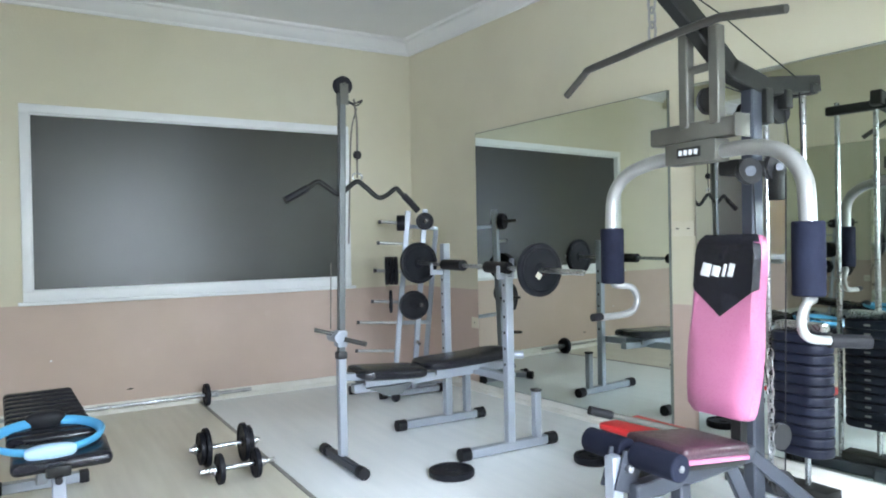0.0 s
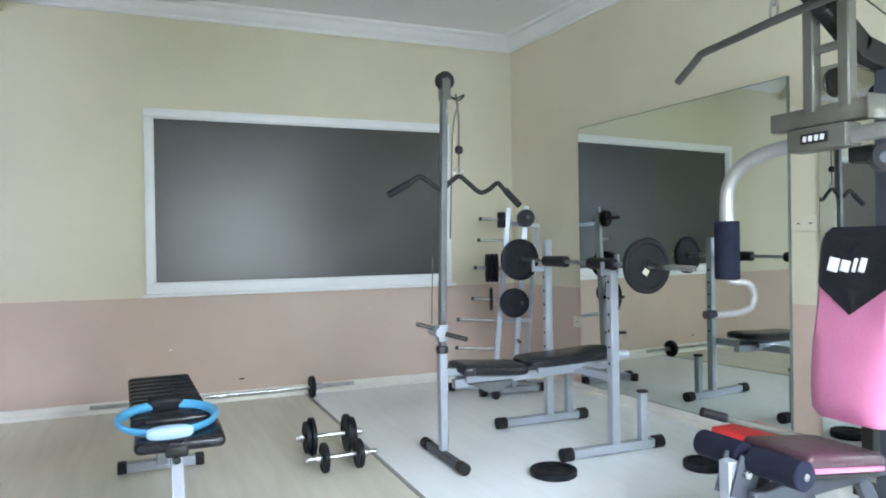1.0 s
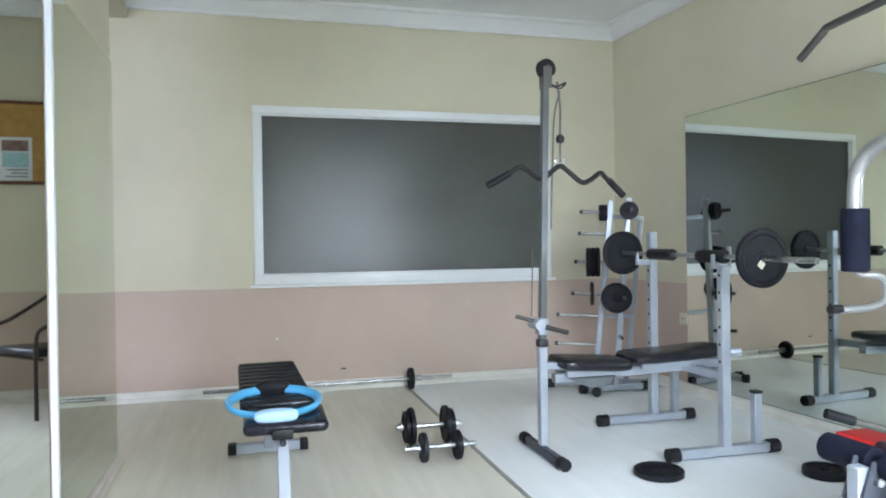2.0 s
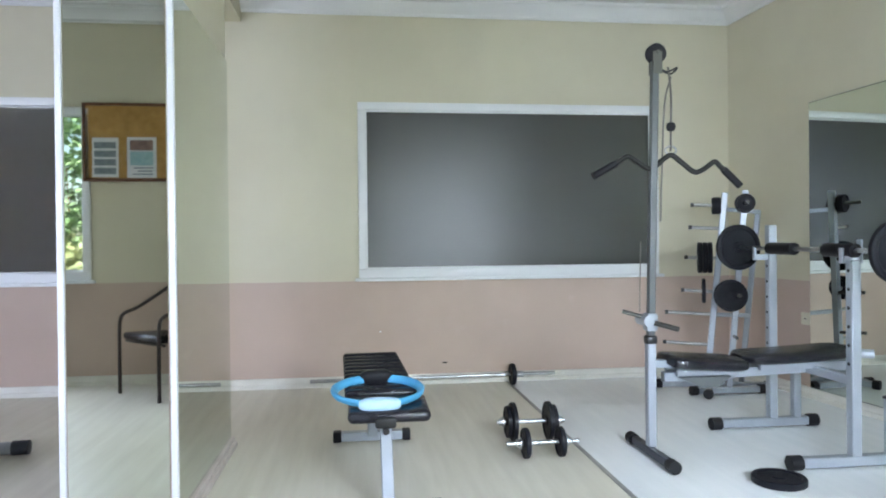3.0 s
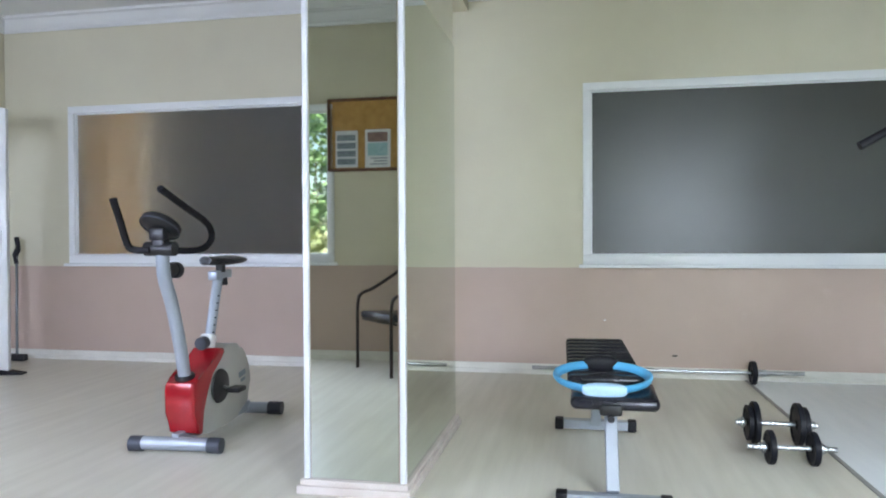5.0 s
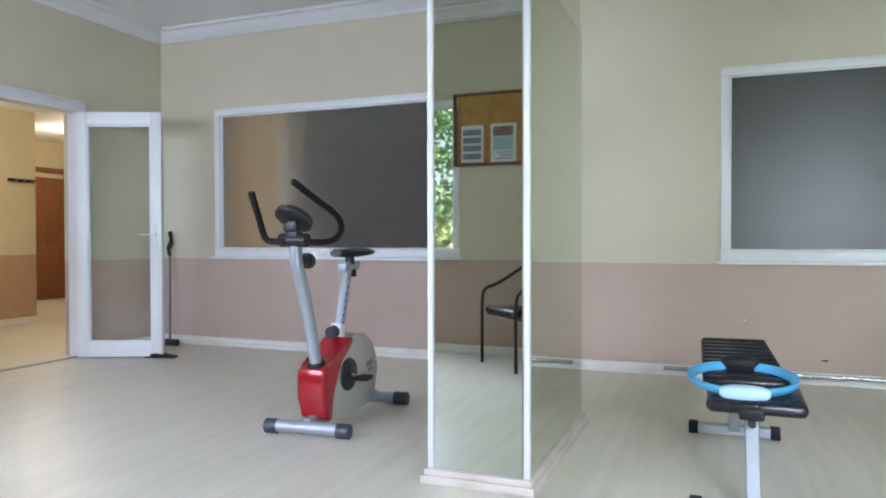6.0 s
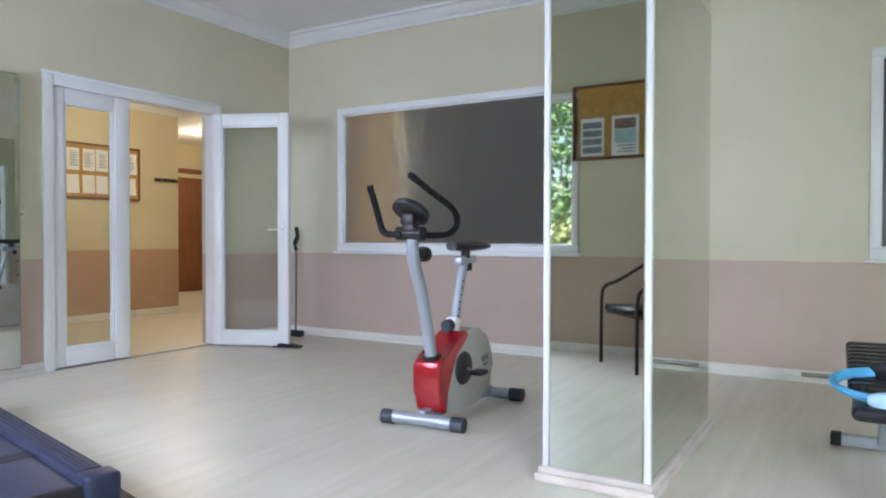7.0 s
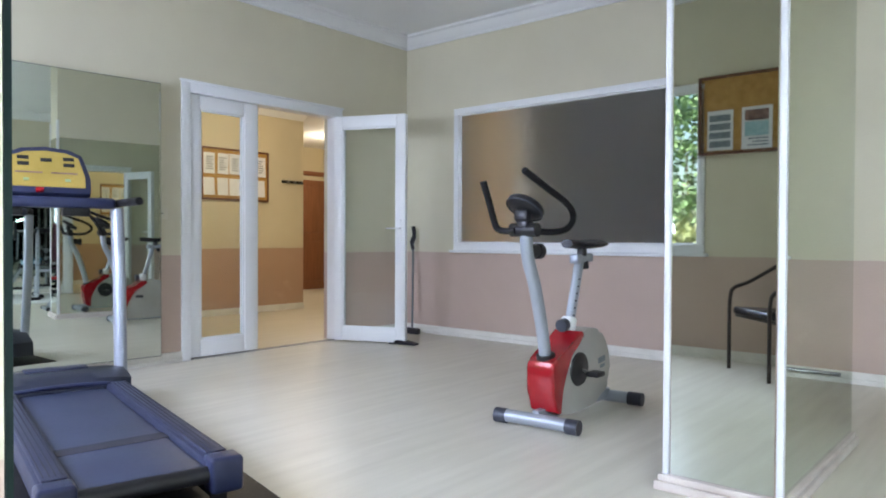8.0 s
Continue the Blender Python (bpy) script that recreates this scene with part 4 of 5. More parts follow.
one("rod", chrome, bb, lambda bm: (add_cyl(bm, (BX, 4.40, BZ + 0.018), (BX, 2.62, BZ - 0.004), 0.0125)))
one("sleeve", chrome, bb, lambda bm: add_cyl(bm, (BX, 2.88, BZ - 0.002), (BX, 2.60, BZ - 0.006), 0.0145))
one("weight_plate", iron, bb, lambda bm: plate_mesh(bm, (BX, 4.26, BZ + 0.016), (0, 1, 0), 0.142, 0.03))
one("weight_plate", iron, bb, lambda bm: plate_mesh(bm, (BX, 2.94, BZ), (0, 1, 0), 0.142, 0.032))
one("price_sticker", cream_plastic, bb, lambda bm: add_box(bm, (BX - 0.02, 2.9225, BZ - 0.03), (0.034, 0.0012, 0.032), pose(0, 0, 0, 0, 35).to_3x3()), "torn pale sticker")
one("foam_grip", black_rubber, bb, lambda bm: add_cyl(bm, (BX, 3.92, BZ + 0.012), (BX, 3.69, BZ + 0.009), 0.034, None, 20))
one("foam_grip", black_rubber, bb, lambda bm: add_cyl(bm, (BX, 3.43, BZ + 0.006), (BX, 3.215, BZ + 0.003), 0.034, None, 20))

# ---- plate tree ----
TREE = Matrix.Translation((2.62, 4.95, 0)) @ pose(0, 0, 0, 0, 0, -24) @ Matrix.Translation((-2.62, -4.95, 0))
tree = thing("plate_tree", "silver steel weight tree with many pegs by the corner", "plate tree", TREE)
one("post", silver_paint, tree, lambda bm: bar(bm, (2.50, 4.95, 0.05), (2.635, 4.95, 1.45), 0.042, 0.042))
one("post", silver_paint, tree, lambda bm: bar(bm, (2.65, 4.90, 0.05), (2.765, 4.90, 1.46), 0.042, 0.042))
one("post", silver_paint, tree, lambda bm: bar(bm, (2.75, 5.12, 0.05), (2.87, 5.08, 1.32), 0.036, 0.036))
one("top_bar", silver_paint, tree, lambda bm: bar(bm, (2.62, 4.96, 1.33), (2.88, 5.07, 1.31), 0.03, 0.03))
one("middle_bar", silver_paint, tree, lambda bm: bar(bm, (2.55, 4.96, 0.565), (2.81, 5.1, 0.55), 0.03, 0.03))
for p0, p1 in (((2.18, 5.02, 0.035), (2.92, 5.12, 0.035)), ((2.42, 4.80, 0.035), (2.86, 4.98, 0.035)), ((2.5, 4.72, 0.035), (2.56, 5.3, 0.035))):
    one("base_bar", silver_paint, tree, lambda bm: bar(bm, p0, p1, 0.045, 0.045))
    for a, b in ((p0, p1), (p1, p0)):
        d = (Vector(a) - Vector(b)).normalized()
        one("end_cap", black_rubber, tree, lambda bm: add_cyl(bm, Vector(a) - d * 0.01, Vector(a) + d * 0.04, 0.034))
for z, x0 in ((1.355, 2.41), (1.19, 2.395), (0.972, 2.365), (0.73, 2.34), (0.567, 2.225), (0.345, 2.21)):
    xp = 2.50 + 0.0965 * z
    one("peg", worn_steel, tree, lambda bm: add_cyl(bm, (x0, 4.95, z + 0.012), (xp + 0.02, 4.95, z), 0.0125, None, 12))
    one("peg_cap", black_plastic, tree, lambda bm: add_cyl(bm, (x0 - 0.012, 4.95, z + 0.0125), (x0 + 0.012, 4.95, z + 0.0125), 0.0145, None, 12))
for z in (1.358, 0.96, 0.712, 0.42):
    xp = 2.65 + 0.0815 * z
    one("peg", bar_grey, tree, lambda bm: add_cyl(bm, (xp, 4.90, z), (xp, 4.70, z + 0.01), 0.0125, None, 12))


def loose_plate(c, axis, r, w, label, group="plates on the tree", m=Matrix()):
    o = thing("weight_plate", label, "weight plate", m @ Matrix.Translation(c), group)
    one("disc", iron, o, lambda bm: plate_mesh(bm, (0, 0, 0), axis, r, w))
    return o


loose_plate((2.575, 4.95, 1.356), (1, 0, 0), 0.062, 0.06, "small black iron plate on a tree peg", m=TREE)
loose_plate((2.755, 4.83, 1.364), (0, 1, 0), 0.068, 0.05, "small black iron plate on a tree peg", m=TREE)
for k in range(3):
    loose_plate((2.46 + 0.034 * k, 4.95, 0.98), (1, 0, 0), 0.112, 0.031, "black iron plate on a tree peg", m=TREE)
loose_plate((2.485, 4.95, 0.738), (1, 0, 0), 0.09, 0.022, "thin black iron plate on a tree peg", m=TREE)
loose_plate((2.655, 4.80, 0.716), (0, 1, 0), 0.113, 0.03, "black iron plate on a tree peg", m=TREE)
loose_plate((1.875, 3.10, 0.017), (0, 0, 1), 0.118, 0.034, "black iron plate lying flat on the pale floor", "plates on the floor")
loose_plate((2.62, 2.86, 0.02), (0, 0, 1), 0.10, 0.04, "black iron plate lying flat near the machine", "plates on the floor")

# ---- barbell on the floor along the wall ----
fb = thing("barbell", "chrome barbell with one small plate lying along the wall", "barbell")
one("rod", chrome, fb, lambda bm: (add_cyl(bm, (-0.15, 5.50, 0.075), (1.22, 5.49, 0.083), 0.0125)))
one("sleeve", worn_steel, fb, lambda bm: add_cyl(bm, (-0.375, 5.50, 0.074), (-0.14, 5.50, 0.075), 0.0145))
one("sleeve", worn_steel, fb, lambda bm: add_cyl(bm, (1.20, 5.49, 0.083), (1.51, 5.49, 0.085), 0.0145))
one("weight_plate", iron, fb, lambda bm: plate_mesh(bm, (1.175, 5.49, 0.083), (1, 0, 0), 0.083, 0.032))
one("collar", chrome, fb, lambda bm: add_cyl(bm, (1.20, 5.49, 0.083), (1.26, 5.49, 0.083), 0.024))
one("grip_ring", chrome, fb, lambda bm: add_cyl(bm, (0.43, 5.495, 0.079), (0.5, 5.495, 0.079), 0.018))

# ---- dumbbells ----


def dumbbell(m, plates, r, label):
    d = thing("dumbbell", label, "dumbbell", m, "dumbbells on the floor")
    one("handle", chrome, d, lambda bm: (add_cyl(bm, (-0.19, 0, 0), (0.19, 0, 0), 0.0125, None, 14)))
    for s in (-1, 1):
        for k, (o, rr) in enumerate(plates):
            one("weight_plate", iron, d, lambda bm: plate_mesh(bm, (s * (0.1 + o), 0, 0), (1, 0, 0), rr, 0.026))
        one("spin_collar", chrome, d, lambda bm: lathe(bm, [(0.013, 0.0), (0.03, 0.0), (0.03, 0.009), (0.02, 0.011), (0.02, 0.024), (0.013, 0.026)], (s * (0.125 + plates[-1][0]), 0, 0), (s, 0, 0), 12))
    return d


dumbbell(pose(0.94, 3.96, 0.106, 0, 0, -1), ((0.0, 0.106), (0.028, 0.088)), 0.106, "chrome dumbbell with four black plates on the floor")
dumbbell(pose(0.926, 3.64, 0.077, 0, 0, 1), ((-0.008, 0.077),), 0.077, "chrome dumbbell with two black plates on the floor")

# ---- flat bench with a ring ----
fbn = thing("exercise_bench", "low black ribbed vinyl bench on a silver frame", "bench")
for y, x0, x1, zc, hh in ((4.05, -0.13, 0.25, 0.04, 0.05), (3.0, -0.09, 0.31, 0.021, 0.034)):
    one("foot_bar", silver_paint, fbn, lambda bm: bar(bm, (x0 + 0.02, y, zc), (x1 - 0.02, y, zc), 0.05, hh) if hh > 0.04 else span(bm, x0 + 0.02, x1 - 0.02, y - 0.025, y + 0.025, 0.004, 0.038, 0.004))
    for x in (x0, x1):
        one("end_cap", black_rubber, fbn, lambda bm: add_box(bm, (x, y, zc), (0.045, 0.06, hh + 0.008), None, 0.006))
one("front_leg", silver_paint, fbn, lambda bm: bar(bm, (0.108, 3.02, 0.04), (0.105, 3.18, 0.33), 0.05, 0.05))
one("rear_leg", silver_paint, fbn, lambda bm: bar(bm, (0.06, 4.04, 0.05), (0.075, 3.80, 0.37), 0.05, 0.05))
one("spine_tube", silver_paint, fbn, lambda bm: bar(bm, (0.105, 3.14, 0.315), (0.075, 3.9, 0.39), 0.05, 0.05))
one("leg_bolt", black_plastic, fbn, lambda bm: add_cyl(bm, (0.105, 3.10, 0.305), (0.105, 3.16, 0.305), 0.014))
one("hinge_block", dark_paint, fbn, lambda bm: add_box(bm, (0.105, 3.17, 0.335), (0.09, 0.1, 0.045), None, 0.01))
one("seat_pad", black_vinyl, fbn, lambda bm: add_box(bm, (0.122, 3.29, 0.362), (0.36, 0.30, 0.055), pose(0, 0, 0, 3).to_3x3(), 0.026, 4))
m_pad = pose(0.098, 3.44, 0.372, 8.0, 0, 2.5)
for k in range(11):
    one("pad_rib", black_vinyl, fbn, lambda bm: add_box(bm, m_pad @ Vector((-0.0015 * k, 0.03 + 0.059 * k, 0.012)), (0.345 - 0.0042 * k, 0.0565, 0.055), m_pad.to_3x3(), 0.02, 3))
one("pad_board", black_plastic, fbn, lambda bm: add_box(bm, m_pad @ Vector((-0.006, 0.325, -0.019)), (0.29, 0.64, 0.014), m_pad.to_3x3(), 0.004))

ring = thing("pilates_ring", "blue exercise ring with black and pale pads on the bench", "exercise ring", pose(0.078, 3.385, 0.424, 5.5, 0, 1))
R0 = 0.2
one("hoop", ring_blue, ring, lambda bm: tube(bm, [(R0 * math.cos(a), R0 * math.sin(a), 0) for a in [k * math.pi / 24 for k in range(48)]], 0.021, 10, True, 0.6))
one("pad", black_rubber, ring, lambda bm: oval(bm, (0, R0, 0.004), (0.082, 0.032, 0.04)))
one("pad", ring_pad, ring, lambda bm: oval(bm, (0, -R0 - 0.002, 0.0), (0.094, 0.03, 0.031)), "pale blue pad")

# ---- exercise bike ----
bk = thing("exercise_bike", "grey and red upright exercise bike with black handlebars", "exercise bike")
one("front_stabiliser", silver_paint, bk, lambda bm: add_cyl(bm, (-2.15, 3.30, 0.042), (-1.77, 3.33, 0.042), 0.033))
one("rear_stabiliser", silver_paint, bk, lambda bm: add_cyl(bm, (-2.15, 4.06, 0.042), (-1.81, 4.09, 0.042), 0.033))
for p, q in (((-2.19, 3.297, 0.038), (-2.125, 3.303, 0.038)), ((-1.79, 3.33, 0.038), (-1.725, 3.335, 0.038)), ((-2.22, 4.055, 0.042), (-2.14, 4.06, 0.042)), ((-1.83, 4.088, 0.042), (-1.75, 4.095, 0.042))):
    one("end_cap", slate_paint, bk, lambda bm: add_cyl(bm, p, q, 0.038))
one("base_tube", silver_paint, bk, lambda bm: bar(bm, (-1.96, 3.31, 0.06), (-1.96, 4.07, 0.06), 0.06, 0.04))
bx0, bx1 = -2.03, -1.88
side = [(3.40, 0.10), (3.46, 0.055), (3.66, 0.05), (3.84, 0.075), (3.94, 0.16), (3.95, 0.26), (3.91, 0.37), (3.83, 0.45), (3.72, 0.475), (3.62, 0.45), (3.52, 0.37), (3.43, 0.31)]


def shell(bm):
    pts = [(p.x, p.y) for p in curve_pts([(u, v, 0) for u, v in side], 4, True)]
    prism(bm, pts, "x", bx0, bx1)
    bmesh.ops.bevel(bm, geom=[e for e in bm.edges if abs(e.verts[0].co.x - e.verts[1].co.x) < 1e-5], offset=0.02, segments=3, affect="EDGES", profile=0.5)


one("body_shell", shell_grey, bk, shell)


def red_cover(bm):
    out = [(3.335, 0.30), (3.345, 0.33), (3.385, 0.345), (3.45, 0.36), (3.54, 0.42), (3.60, 0.468), (3.65, 0.465), (3.665, 0.435), (3.60, 0.40), (3.53, 0.352), (3.475, 0.305), (3.447, 0.25), (3.437, 0.18), (3.437, 0.065), (3.41, 0.06), (3.375, 0.08), (3.35, 0.18)]
    prism(bm, out, "x", bx0 - 0.006, bx1 + 0.006)
    bmesh.ops.bevel(bm, geom=[e for e in bm.edges if abs(e.verts[0].co.x - e.verts[1].co.x) < 1e-5], offset=0.018, segments=3, affect="EDGES", profile=0.5)


one("front_cover", red_gloss, bk, red_cover, "glossy red front cover")
one("crank_disc", black_plastic, bk, lambda bm: lathe(bm, [(0.01, 0.0), (0.085, 0.0), (0.09, 0.006), (0.085, 0.014), (0.03, 0.02), (0.01, 0.024)], (bx1 - 0.002, 3.60, 0.27), (1, 0, 0), 28))
one("crank_arm", worn_steel, bk, lambda bm: bar(bm, (bx1 + 0.026, 3.60, 0.27), (bx1 + 0.03, 3.655, 0.245), 0.022, 0.012))
one("pedal", black_plastic, bk, lambda bm: add_box(bm, (bx1 + 0.07, 3.655, 0.245), (0.07, 0.085, 0.026), None, 0.006))
one("crank_arm", worn_steel, bk, lambda bm: bar(bm, (bx0 - 0.026, 3.60, 0.27), (bx0 - 0.03, 3.555, 0.295), 0.022, 0.012))
one("pedal", black_plastic, bk, lambda bm: add_box(bm, (bx0 - 0.055, 3.555, 0.297), (0.05, 0.07, 0.025), None, 0.006))
one("logo_patch", ink_grey, bk, lambda bm: (add_box(bm, (bx1 + 0.002, 3.85, 0.29), (0.003, 0.075, 0.03), pose(0, 0, 0, 8).to_3x3()), add_box(bm, (bx1 + 0.002, 3.86, 0.255), (0.003, 0.05, 0.016), pose(0, 0, 0, 8).to_3x3())), "dark printed badge")
one("stem", silver_paint, bk, lambda bm: tube(bm, curve_pts([(-1.955, 3.40, 0.33), (-1.955, 3.36, 0.50), (-1.955, 3.29, 0.72), (-1.955, 3.225, 0.87), (-1.955, 3.21, 1.03)], 5), [0.032] * 20 + [0.03], 14))
one("stem_collar", black_plastic, bk, lambda bm: add_cyl(bm, (-1.955, 3.403, 0.325), (-1.955, 3.395, 0.365), 0.047))
one("clamp", black_plastic, bk, lambda bm: (add_cyl(bm, (-2.03, 3.20, 0.995), (-1.88, 3.20, 0.995), 0.034), add_box(bm, (-1.955, 3.2, 1.02), (0.07, 0.06, 0.06), None, 0.012)))
one("tension_knob", black_plastic, bk, lambda bm: (add_cyl(bm, (-1.955, 3.24, 0.895), (-1.955, 3.33, 0.89), 0.034), add_cyl(bm, (-1.955, 3.30, 0.891), (-1.955, 3.335, 0.889), 0.04)))
one("handlebar", black_rubber, bk, lambda bm: tube(bm, curve_pts([(-1.99, 3.17, 0.99), (-2.06, 3.165, 0.99), (-2.09, 3.155, 1.005), (-2.10, 3.14, 1.05), (-2.09, 3.09, 1.13), (-2.08, 3.04, 1.20), (-2.08, 3.03, 1.225)], 5), 0.0165, 10))
one("handlebar", black_rubber, bk, lambda bm: tube(bm, curve_pts([(-1.92, 3.20, 0.99), (-1.86, 3.28, 0.985), (-1.83, 3.36, 0.995), (-1.82, 3.415, 1.03), (-1.82, 3.425, 1.08), (-1.82, 3.36, 1.13), (-1.825, 3.20, 1.19), (-1.83, 3.03, 1.255), (-1.83, 3.01, 1.262)], 5), 0.0165, 10))
one("console", black_plastic, bk, lambda bm: (lathe(bm, [(0.02, -0.02), (0.075, -0.016), (0.095, 0.0), (0.095, 0.016), (0.085, 0.026), (0.01, 0.03)], (-1.955, 3.20, 1.10), (0.1, 0.55, 0.8), 28), add_box(bm, (-1.955, 3.185, 1.065), (0.08, 0.05, 0.06), None, 0.012)))
one("console_rim", slate_paint, bk, lambda bm: tube(bm, [Matrix.Translation((-1.955, 3.204, 1.106)) @ Vector((0.1, 0.55, 0.8)).to_track_quat("Z", "Y").to_matrix().to_4x4() @ Vector((0.093 * math.cos(a), 0.093 * math.sin(a), -0.014)) for a in [k * math.pi / 16 for k in range(32)]], 0.0045, 6, True))
one("seat_post", silver_paint, bk, lambda bm: tube(bm, [(-1.955, 3.62, 0.46), (-1.955, 3.735, 0.84)], 0.027, 12, False, 0.75))
for k in range(6):
    one("post_hole", black_plastic, bk, lambda bm: add_box(bm, (-1.9345, 3.644 + 0.0115 * k, 0.545 + 0.038 * k), (0.004, 0.02, 0.008)))
one("post_block", white_pvc, bk, lambda bm: add_box(bm, (-1.955, 3.622, 0.50), (0.066, 0.066, 0.075), pose(0, 0, 0, -15).to_3x3(), 0.012), "pale clamp block")
one("post_knob", slate_paint, bk, lambda bm: (add_cyl(bm, (-1.955, 3.585, 0.50), (-1.955, 3.545, 0.495), 0.034)))
one("seat_slider", silver_paint, bk, lambda bm: (bar(bm, (-1.955, 3.68, 0.845), (-1.955, 3.86, 0.85), 0.045, 0.03), add_box(bm, (-1.955, 3.69, 0.845), (0.055, 0.04, 0.05), None, 0.008)))
one("slider_knob", black_plastic, bk, lambda bm: (add_cyl(bm, (-1.955, 3.79, 0.83), (-1.955, 3.80, 0.79), 0.02), add_cyl(bm, (-1.955, 3.76, 0.86), (-1.955, 3.76, 0.90), 0.026)))


def saddle(bm):
    rows = []
    for i in range(13):
        t = i / 12
        y = 3.60 + 0.29 * t
        w = 0.035 + 0.085 * (0.5 - 0.5 * math.cos(math.pi * min(1, t * 1.25)))
        w *= 1 - 0.35 * max(0, (t - 0.88) / 0.12)
        rows.append([bm.verts.new((-1.955 + w * math.cos(a), y, 0.925 + 0.003 * math.cos(2 * math.pi * t) + (0.022 if math.sin(a) > 0 else 0.026) * math.sin(a))) for a in [k * math.pi / 8 for k in range(16)]])
    for a, b in zip(rows, rows[1:]):
        for k in range(16):
            bm.faces.new((a[k], a[(k + 1) % 16], b[(k + 1) % 16], b[k]))
    bm.faces.new(rows[0][::-1])
    bm.faces.new(rows[-1])


one("saddle", black_vinyl, bk, saddle)

# ---- treadmill: local x along the deck from its rear, y to its left hand seen from the rear, z up ----
TM = pose(-2.235, 1.44, 0, 0, 0, 167.3)
mat = thing("floor_mat", "thin black rubber mat under the treadmill", "floor mat", TM)
one("sheet", black_rubber, mat, lambda bm: span(bm, -0.36, 2.15, -0.46, 0.46, 0.0, 0.006, 0.002))
td = thing("treadmill", "navy blue treadmill with an amber console, on a mat", "treadmill", TM @ Matrix.Translation((0, 0, 0.006)))
one("belt", belt_rubber, td, lambda bm: span(bm, 0.03, 1.70, -0.205, 0.205, 0.10, 0.157, 0.02))
one("belt_seam", belt_worn, td, lambda bm: add_box(bm, (0.50, 0.0, 0.1572), (0.09, 0.40, 0.002), pose(0, 0, 0, 0, 0, 4).to_3x3()), "darker worn band")
for s in (-1, 1):
    one("side_rail", navy_matte, td, lambda bm: (add_box(bm, (0.85, s * 0.255, 0.135), (1.62, 0.105, 0.085), None, 0.014), add_box(bm, (0.84, s * 0.255, 0.182), (1.5, 0.075, 0.012), None, 0.004)))
    for k in range(4):
        one("rail_groove", belt_worn, td, lambda bm: span(bm, 0.12, 1.56, s * 0.255 - 0.0285 + 0.018 * k, s * 0.255 - 0.0245 + 0.018 * k, 0.1875, 0.1895))
    one("rear_cap", navy_plastic, td, lambda bm: add_box(bm, (0.035, s * 0.262, 0.125), (0.10, 0.115, 0.125), None, 0.016, 3))
    one("frame_beam", dark_paint, td, lambda bm: span(bm, 0.05, 1.9, s * 0.25 - 0.025, s * 0.25 + 0.025, 0.035, 0.092))
    one("foot", black_rubber, td, lambda bm: (add_cyl(bm, (0.08, s * 0.26, 0.0), (0.08, s * 0.26, 0.05), 0.03), add_cyl(bm, (1.75, s * 0.26, 0.0), (1.75, s * 0.26, 0.05), 0.03)))
    one("post", silver_paint, td, lambda bm: tube(bm, [(1.88, s * 0.33, 0.06), (1.90, s * 0.335, 0.25), (1.945, s * 0.34, 0.70), (1.98, s * 0.335, 1.11)], 0.037, 12, False, 0.8))
    one("handrail", black_rubber, td, lambda bm: tube(bm, curve_pts([(1.98, s * 0.29, 1.13), (1.95, s * 0.35, 1.14), (1.86, s * 0.385, 1.145), (1.74, s * 0.40, 1.145)], 5), 0.023, 10), "black rubber grip")
one("rear_roller", black_plastic, td, lambda bm: add_cyl(bm, (0.035, -0.205, 0.125), (0.035, 0.205, 0.125), 0.03))


def hood(bm):
    rows = []
    for j in range(15):
        y = -0.33 + 0.66 * j / 14
        k = 1 - (abs(y) / 0.36) ** 4
        prof = [(1.60 + 0.05 * (1 - k), 0.165), (1.63, 0.19 + 0.02 * k), (1.70, 0.205 + 0.03 * k), (1.82, 0.215 + 0.03 * k), (1.96, 0.20 + 0.02 * k), (2.06, 0.15), (2.07, 0.05), (1.62, 0.05)]
        rows.append([bm.verts.new((x, y, z)) for x, z in prof])
    for a, b in zip(rows, rows[1:]):
        for k in range(8):
            bm.faces.new((a[k], a[(k + 1) % 8], b[(k + 1) % 8], b[k]))
    bm.faces.new(rows[0][::-1])
    bm.faces.new(rows[-1])


one("motor_hood", hood_plastic, td, hood)
one("hood_lip", navy_plastic, td, lambda bm: tube(bm, [(1.608 + 0.05 * (abs(y) / 0.36) ** 4, y, 0.166 + 0.022 * (1 - (abs(y) / 0.30) ** 2)) for y in [-0.29 + 0.029 * j for j in range(21)]], 0.012, 8), "curved navy lip")
one("motor_hood_stripe", navy_matte, td, lambda bm: span(bm, 1.78, 1.88, -0.15, 0.15, 0.236, 0.249, 0.003))
con = Matrix.Translation((1.96, 0.02, 1.17)) @ pose(0, 0, 0, 0, 22, 0)


def console_body(bm):
    out = [(-0.215, 0.0), (0.215, 0.0), (0.22, 0.10), (0.185, 0.235), (0.12, 0.27), (0.0, 0.285), (-0.12, 0.27), (-0.185, 0.235), (-0.22, 0.10)]
    prism(bm, out, "x", -0.035, 0.05)
    bmesh.ops.bevel(bm, geom=bm.edges[:], offset=0.014, segments=2, affect="EDGES", profile=0.5)
    bmesh.ops.transform(bm, matrix=con, verts=bm.verts[:])


one("console", navy_plastic, td, console_body)


def console_face(bm):
    out = [(-0.185, 0.035), (0.185, 0.035), (0.188, 0.1), (0.16, 0.215), (0.1, 0.242), (0.0, 0.252), (-0.1, 0.242), (-0.16, 0.215), (-0.188, 0.1)]
    prism(bm, out, "x", -0.039, -0.034)
    bmesh.ops.transform(bm, matrix=con, verts=bm.verts[:])


face = one("display_panel", amber_panel, td, console_face, "amber printed display panel")
